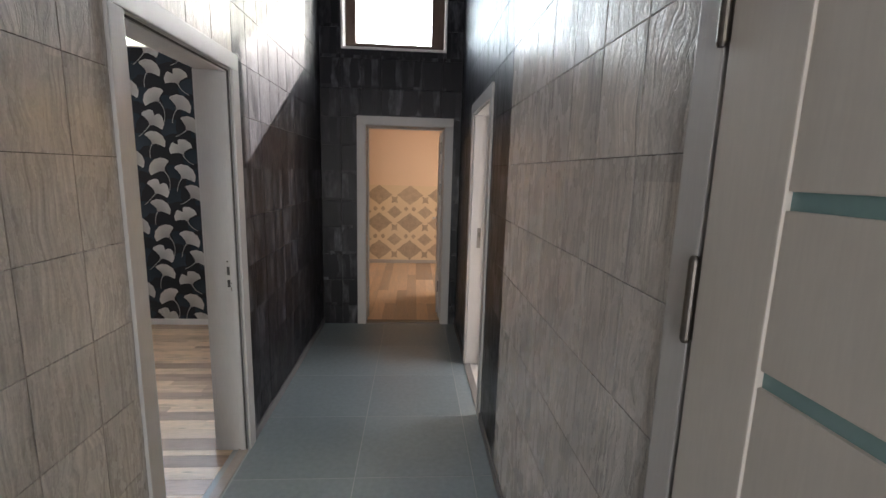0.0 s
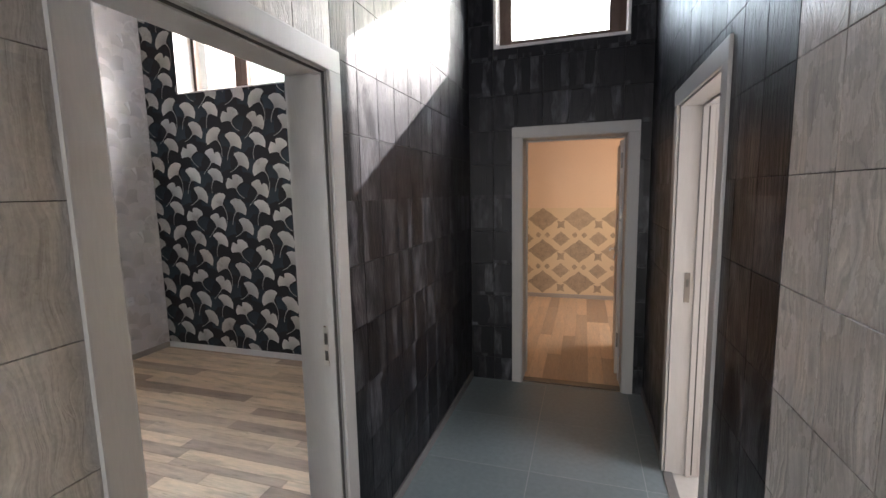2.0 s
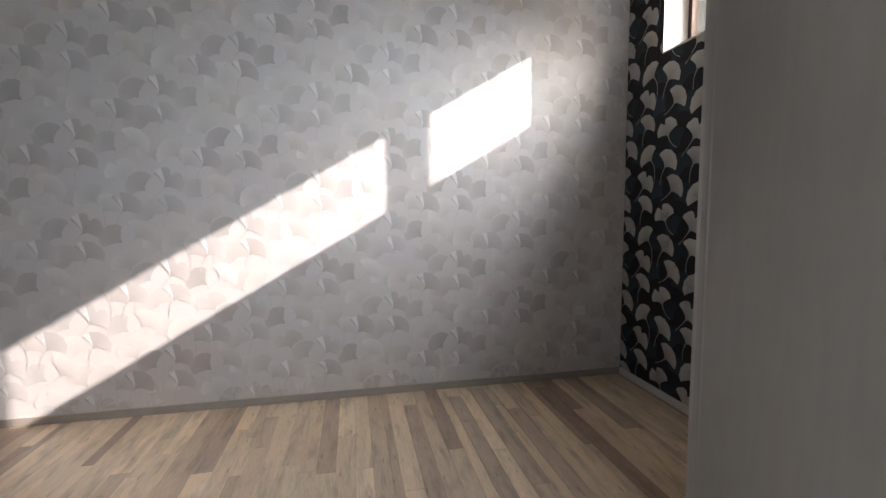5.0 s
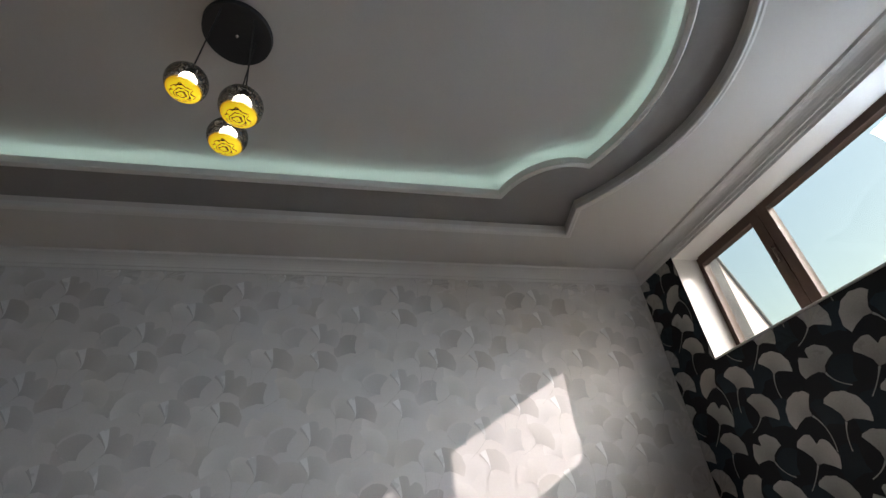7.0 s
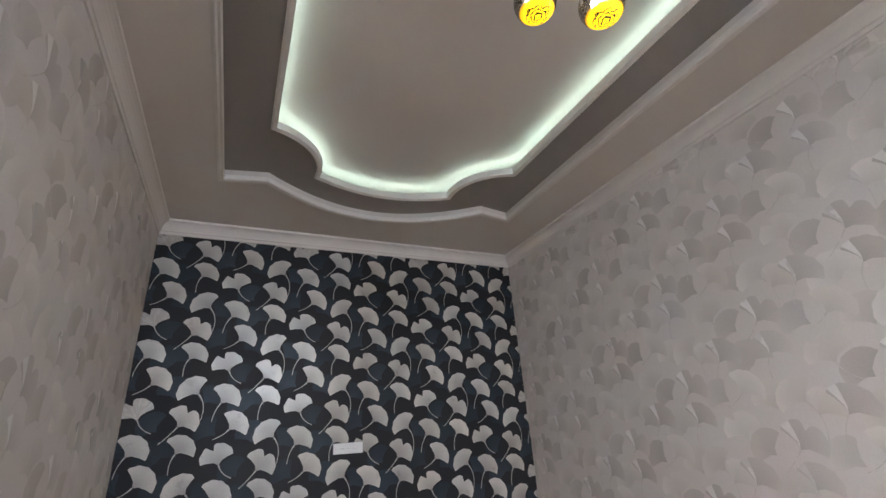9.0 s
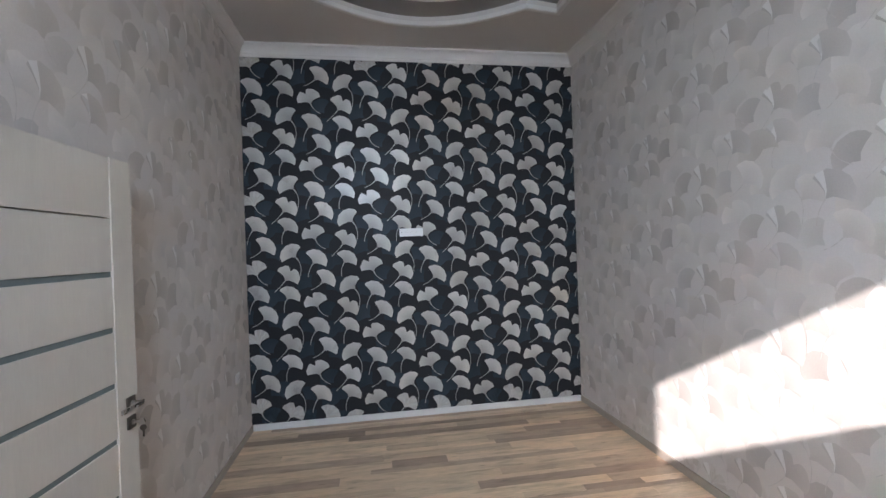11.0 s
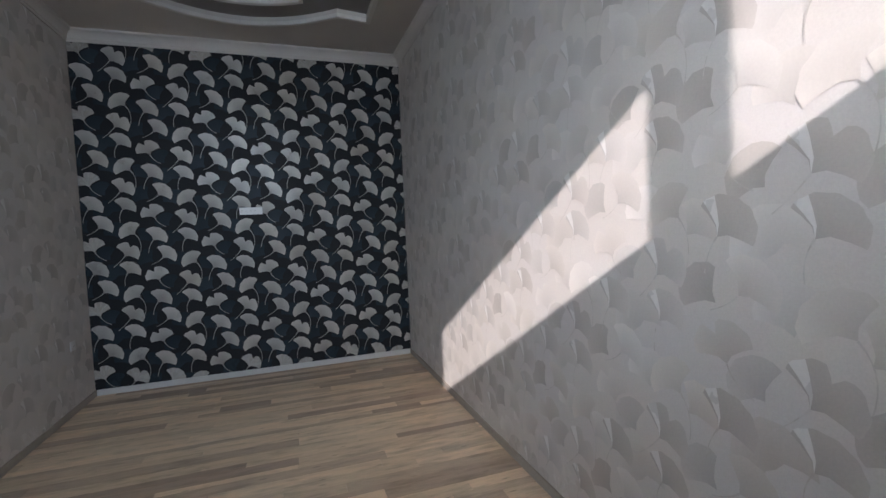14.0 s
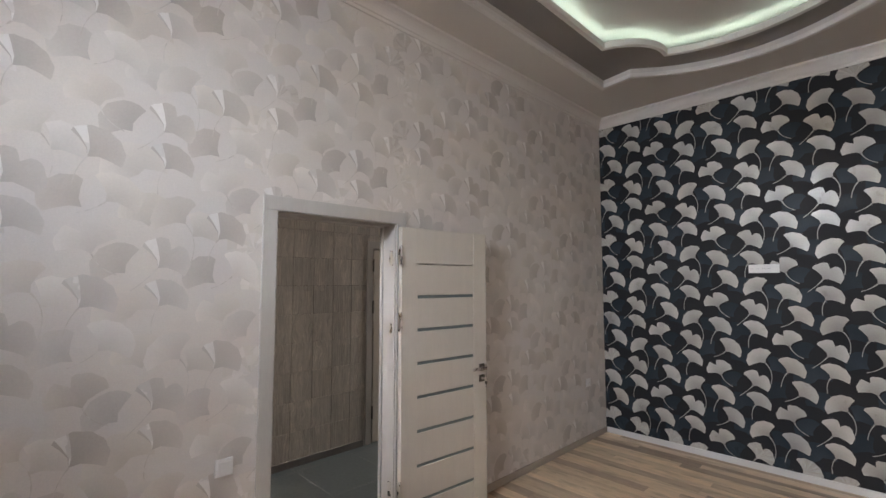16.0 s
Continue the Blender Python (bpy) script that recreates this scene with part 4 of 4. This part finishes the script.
# ---------------------------------------------------------------- fittings of the room
plate = tagged(empty("socket_strip", (-2.056, YS, 1.768)), "white five-gang socket plate on the charcoal wall", "socket")
part("plate", boxes((-0.113, 0.0, -0.038, 0.113, 0.012, 0.038), bevel=0.003), PLASTIC, plate)
for i in range(5):
    x = -0.088 + 0.044 * i
    if i:
        bm = cylinder(bmesh.new(), (x, 0.010, 0), (x, 0.0135, 0), 0.0165, n=18)
        s = part("socket_insert", bm, PLASTIC, plate)
        part("socket_hole", cylinder(cylinder(bmesh.new(), (x - 0.007, 0.0125, 0), (x - 0.007, 0.0142, 0), 0.0027, n=8), (x + 0.007, 0.0125, 0), (x + 0.007, 0.0142, 0), 0.0027, n=8), PLASTIC_DARK, s)
    else:
        part("switch_rocker", boxes((x - 0.016, 0.010, -0.026, x + 0.016, 0.0155, 0.026), bevel=0.002), PLASTIC, plate)


def socket(at, turn, label, name="wall_socket"):
    root = tagged(empty(name, at, turn), label, "socket")
    part("plate", boxes((-0.041, 0.0, -0.041, 0.041, 0.010, 0.041), bevel=0.003), PLASTIC, root)
    if name == "light_switch":
        part("switch_rocker", boxes((-0.028, 0.008, -0.028, 0.028, 0.0135, 0.028), bevel=0.002), PLASTIC, root)
    else:
        part("socket_insert", cylinder(bmesh.new(), (0, 0.008, 0), (0, 0.0125, 0), 0.021, n=20), PLASTIC, root)
        part("socket_hole", cylinder(cylinder(bmesh.new(), (-0.0095, 0.011, 0), (-0.0095, 0.0132, 0), 0.003, n=8), (0.0095, 0.011, 0), (0.0095, 0.0132, 0), 0.003, n=8), PLASTIC_DARK, root)
    return root


socket((XW + 0.003, 3.985, 0.588), -90, "white socket low on the beige wall")
socket((XE - 0.003, -1.08, 0.594), 90, "white socket low on the beige wall near the corner")
socket((XE - 0.003, 2.545, 0.752), 90, "white light switch beside the door", "light_switch")["category"] = "switch"

# pendant lamp
LX, LY, LZ = -2.135, 1.50, 3.705
lamp = tagged(empty("pendant_lamp", (LX, LY, LZ)), "three-globe pendant lamp with a round black ceiling plate, lit", "lamp")
bm = cylinder(bmesh.new(), (0, 0, -0.028), (0, 0, -0.001), 0.146, 0.150, 48)
part("ceiling_plate", bm, BLACK, lamp, "round black ceiling plate")
part("screw", cylinder(bmesh.new(), (0, 0, -0.034), (0, 0, -0.028), 0.006, n=10), NICKEL, lamp)
R = 0.072
for gx, gy, gz in ((-2.16, 1.575, 2.965), (-2.005, 1.452, 3.055), (-1.965, 1.668, 2.905)):
    c = Vector((gx - LX, gy - LY, gz + 0.078 - LZ))
    bm = bmesh.new()
    bmesh.ops.create_uvsphere(bm, u_segments=36, v_segments=22, radius=R)
    bmesh.ops.delete(bm, geom=[v for v in bm.verts if v.co.z > R * 0.985], context="VERTS")
    g = part("globe", bm, GLOBE, lamp, "glass globe, yellow below, with black rose lines", True)
    g.location = c
    bm = cylinder(bmesh.new(), (0, 0, R * 0.93), (0, 0, R * 1.12), 0.027, 0.014, 20)
    part("cap", bm, BLACK, g)
    part("bulb_holder", cylinder(bmesh.new(), (0, 0, R * 0.45), (0, 0, R * 0.95), 0.016, n=16), BLACK, g)
    bm = bmesh.new()
    bmesh.ops.create_uvsphere(bm, u_segments=20, v_segments=14, radius=0.031)
    for v in bm.verts:
        v.co.z += 0.012
    part("bulb", bm, BULB, g, "lit white bulb", True)
    k = Vector((c.x, c.y)).normalized() * 0.125 if Vector((c.x, c.y)).length > 0.125 else Vector((c.x, c.y))
    part("cord", cylinder(bmesh.new(), (c.x, c.y, c.z + R * 1.1), (k.x, k.y, -0.028), 0.0028, n=8), BLACK, lamp)

led_run(0.0, 1.0)

# ---------------------------------------------------------------- end room: printed dado
def diamond(u, v, w, h, n=20):
    """A scalloped lozenge."""
    out = []
    for i in range(n):
        a = 2 * math.pi * i / n
        c, s = math.cos(a), math.sin(a)
        k = 1 / (abs(c) ** 1.1 + abs(s) ** 1.1) * (1 + 0.05 * math.cos(8 * a))
        out.append((u + w / 2 * c * k, v + h / 2 * s * k))
    return out


verts, faces, slots = [], [], []


def print_shape(poly, d, slot):
    faces.append(tuple(range(len(verts), len(verts) + len(poly))))
    verts.extend((u, 7.548 - d, v) for u, v in poly)
    slots.append(slot)


for c in range(-3, 5):
    for r in range(0, 3):
        u, v = -0.06 + 0.52 * c, 0.235 + 0.47 * r
        print_shape(diamond(u, v, 0.43, 0.33), 0.001, 0)
        print_shape([(u + 0.205, v - 0.14), (u + 0.26, v - 0.12), (u + 0.315, v - 0.14), (u + 0.30, v - 0.08), (u + 0.315, v - 0.02), (u + 0.26, v - 0.04), (u + 0.205, v - 0.02), (u + 0.22, v - 0.08)], 0.0014, 0)
        for s in (-1, 1) if r < 2 else ():
            print_shape(diamond(u + s * 0.065, v + 0.235, 0.075, 0.10, 10), 0.0018, 0)
        if r < 2:
            print_shape(diamond(u + 0.26, v + 0.18, 0.25, 0.21), 0.0022, 0)
dado = tagged(part("dado_paper", boxes((-1.2, 7.548, 0.0, 2.2, 7.56, 1.335)), PEACH_PAPER), "ochre patterned wallpaper dado", "wallpaper", kind="structure")
tagged(put("medallion_print", verts, faces, [MEDAL, PEACH_PAPER], dado, "brown medallion print", slots), kind="stuff")
slab("trim_dado", (-1.2, 7.54, 1.335, 2.2, 7.56, 1.372), PEACH, "pale dado rail", "trim")
slab("baseboard_end_room", (-1.2, 7.53, 0, 2.2, 7.548, 0.06), SKIRT_WOOD, "wooden skirting of the end room", "skirting")
slab("threshold_end", (END[0], CN + 0.02, -0.004, END[1], CN + 0.10, 0.010), BRONZE, "dark metal threshold strip", "threshold")
slab("threshold_room", (CW - 0.05, DOOR[0], -0.004, CW + 0.0, DOOR[1], 0.007), SKIRT_WOOD, "brown threshold strip", "threshold")
slab("threshold_side", (CE - 0.01, SIDE[0], -0.004, CE + 0.04, SIDE[1], 0.008), SKIRT_GREY, "grey threshold strip", "threshold")

# ---------------------------------------------------------------- outside: neighbour's roof
house = tagged(empty("neighbour_house", (-16.0, 9.5, -0.25)), "tall neighbouring house with a steep pale pink roof", "house")
part("wall", boxes((-4, -4.5, 0, 5.6, 4.5, 5.2)), ROOF, house, "pale pink rendered wall")
bm = bmesh.new()
low = [bm.verts.new(p) for p in ((-4.2, -4.7, 5.2), (5.45, -4.7, 5.2), (5.45, 4.5, 5.2), (-4.2, 4.5, 5.2))]
high = [bm.verts.new(p) for p in ((-2.6, -3.4, 13.2), (3.7, -3.4, 13.2), (3.7, 4.5, 13.2), (-2.6, 4.5, 13.2))]
bm.faces.new(low[::-1])
bm.faces.new(high)
for i in range(4):
    bm.faces.new((low[i], low[(i + 1) % 4], high[(i + 1) % 4], high[i]))
part("roof", bm, ROOF, house, "steep pale pink sheet roof")
part("edge_trim", cylinder(bmesh.new(), (5.47, 4.5, 5.2), (3.72, 4.5, 13.2), 0.05, n=10), SKIRT_GREY, house, "grey edge trim of the roof")

# ---------------------------------------------------------------- pieces: planks and tiles
rng = random.Random(3)


def piece_mesh(name, sx, sy, sz, mat, gap=0.0):
    """One flat piece with a fine chamfer, its top face at +z of its own."""
    c = 0.0008
    verts = [(-sx / 2, -sy / 2, 0), (sx / 2, -sy / 2, 0), (sx / 2, sy / 2, 0), (-sx / 2, sy / 2, 0),
             (-sx / 2, -sy / 2, sz - c), (sx / 2, -sy / 2, sz - c), (sx / 2, sy / 2, sz - c), (-sx / 2, sy / 2, sz - c),
             (-sx / 2 + c, -sy / 2 + c, sz), (sx / 2 - c, -sy / 2 + c, sz), (sx / 2 - c, sy / 2 - c, sz), (-sx / 2 + c, sy / 2 - c, sz)]
    faces = [(8, 9, 10, 11)]
    for i in range(4):
        j = (i + 1) % 4
        faces += [(i, j, 4 + j, 4 + i), (4 + i, 4 + j, 8 + j, 8 + i)]
    me = bpy.data.meshes.new(name)
    me.from_pydata(verts, [], faces)
    me.materials.append(mat)
    return me


MESHES = {}


def piece(name, key, size, mat, m, parent):
    size = tuple(round(s, 4) for s in size)
    if (key, size) not in MESHES:
        MESHES[key, size] = piece_mesh(name, *size, mat)
    ob = new(name, MESHES[key, size])
    ob.parent = parent
    ob.matrix_basis = m
    return ob


# laminate, laid across the room in strips of mixed width
y0 = YS
while y0 < YN - 0.02:
    y1 = min(y0 + rng.choice((0.05, 0.066, 0.098, 0.098, 0.11)), YN)
    right = XE + 0.08 if DOOR[0] < (y0 + y1) / 2 < DOOR[1] else XE
    x = XW - rng.uniform(0.0, 0.7)
    while x < right:
        n = rng.choice((0.42, 0.82, 1.02, 1.3, 1.6))
        a, b = max(x, XW), min(x + n, right)
        if b - a > 0.01:
            piece("plank", "plank", (b - a - 0.001, y1 - y0 - 0.001, 0.008), LAMINATE, pose((a + b) / 2, (y0 + y1) / 2, -0.008), floor_room)
        x += n
    y0 = y1

# end room planks, laid lengthwise
end_floor = by_name["floor_end_room"]
for i in range(14):
    x0, y = -0.55 + 0.125 * i, CN + 0.11 - rng.choice((0.0, 0.3, 0.6))
    while y < 7.53:
        a, b = max(y, CN + 0.11), min(y + 1.2, 7.53)
        if b - a > 0.01:
            piece("plank", "plank", (b - a - 0.002, 0.123, 0.008), LAMINATE_LONG, pose(x0 + 0.0625, (a + b) / 2, -0.002, 0, 0, 90), end_floor)
        y += 1.2

# corridor floor slabs
xs = [CW - 0.012, -0.372, 0.245, 0.862, CE + 0.012]
for i in range(-9, 5):
    y0, y1 = 2.055 + 0.588 * i, min(2.055 + 0.588 * (i + 1), CN + 0.012)
    y0 = max(y0, -3.2)
    if y1 - y0 < 0.03:
        continue
    for x0, x1 in zip(xs, xs[1:]):
        if x1 - x0 > 0.03:
            piece("floor_tile", "slab", (x1 - x0 - 0.004, y1 - y0 - 0.004, 0.004), SLAB, pose((x0 + x1) / 2, (y0 + y1) / 2, -0.004), floor_corridor)


def tiled(parent, along, face, lo, hi, width, height, first_z, openings, mat, key, flip):
    """Wall tiles from lo to hi, left away where an opening is."""
    n = max(1, round((hi - lo) / width))
    w = (hi - lo) / n
    rows = [0.0] + [first_z + height * i for i in range(14) if first_z + height * i < 3.59] + [3.6]
    for i in range(n):
        for z0, z1 in zip(rows, rows[1:]):
            cells = [(lo + w * i, lo + w * (i + 1), z0, z1)]
            for o in openings:
                cut = []
                for a, b, c, d in cells:
                    if b <= o[0] or a >= o[1] or d <= o[2] or c >= o[3]:
                        cut.append((a, b, c, d))
                        continue
                    if a < o[0]:
                        cut.append((a, o[0], c, d))
                    if b > o[1]:
                        cut.append((o[1], b, c, d))
                    a2, b2 = max(a, o[0]), min(b, o[1])
                    if c < o[2]:
                        cut.append((a2, b2, c, o[2]))
                    if d > o[3]:
                        cut.append((a2, b2, o[3], d))
                cells = cut
            for a, b, c, d in cells:
                if b - a < 0.012 or d - c < 0.012:
                    continue
                g, gz = 0.0032, 0.0018
                if along == "y":
                    m = pose(face + (0.012 if flip else -0.012), (a + b) / 2, (c + d) / 2, 0, -90 if flip else 90, 0)
                    piece("wall_tile", key, (d - c - gz, b - a - g, 0.012), mat, m, parent)
                else:
                    m = pose((a + b) / 2, face + 0.012, (c + d) / 2, 90, 0, 0)
                    piece("wall_tile", key, (b - a - g, d - c - gz, 0.012), mat, m, parent)


cw, ce, cn = by_name["wall_corridor_west"], by_name["wall_corridor_east"], by_name["wall_corridor_north"]
D1 = (DOOR[0] - 0.05, DOOR[1] + 0.05, 0, DOOR[2] + 0.05)
D4 = (NEAR[0] - 0.05, NEAR[1] + 0.05, 0, NEAR[2] + 0.05)
D3 = (SIDE[0] - 0.05, SIDE[1] + 0.05, 0, SIDE[2] + 0.05)
D2 = (END[0] - 0.05, END[1] + 0.05, 0, END[2] + 0.05)
tiled(cw, "y", CW, 2.355, CN, 0.195, 0.268, 0.225, [D1], TILE_DARK, "dark", False)
tiled(cn, "x", CN, CW, CE, 0.195, 0.268, 0.195, [D2, (CWIN[0] - 0.012, CWIN[1] + 0.012, CWIN[2] - 0.012, CWIN[3])], TILE_DARK, "dark_end", False)
tiled(ce, "y", CE, 2.10, CN, 0.195, 0.262, 0.042, [D3], TILE_DARK, "dark", True)
tiled(ce, "y", CE, -1.0, 2.10, 0.205, 0.262, 0.042, [D4], TILE_LIGHT, "light", True)
tiled(cw, "y", CW, -1.0, 2.355, 0.2215, 0.262, 0.018, [D1], TILE_LIGHT, "light", False)
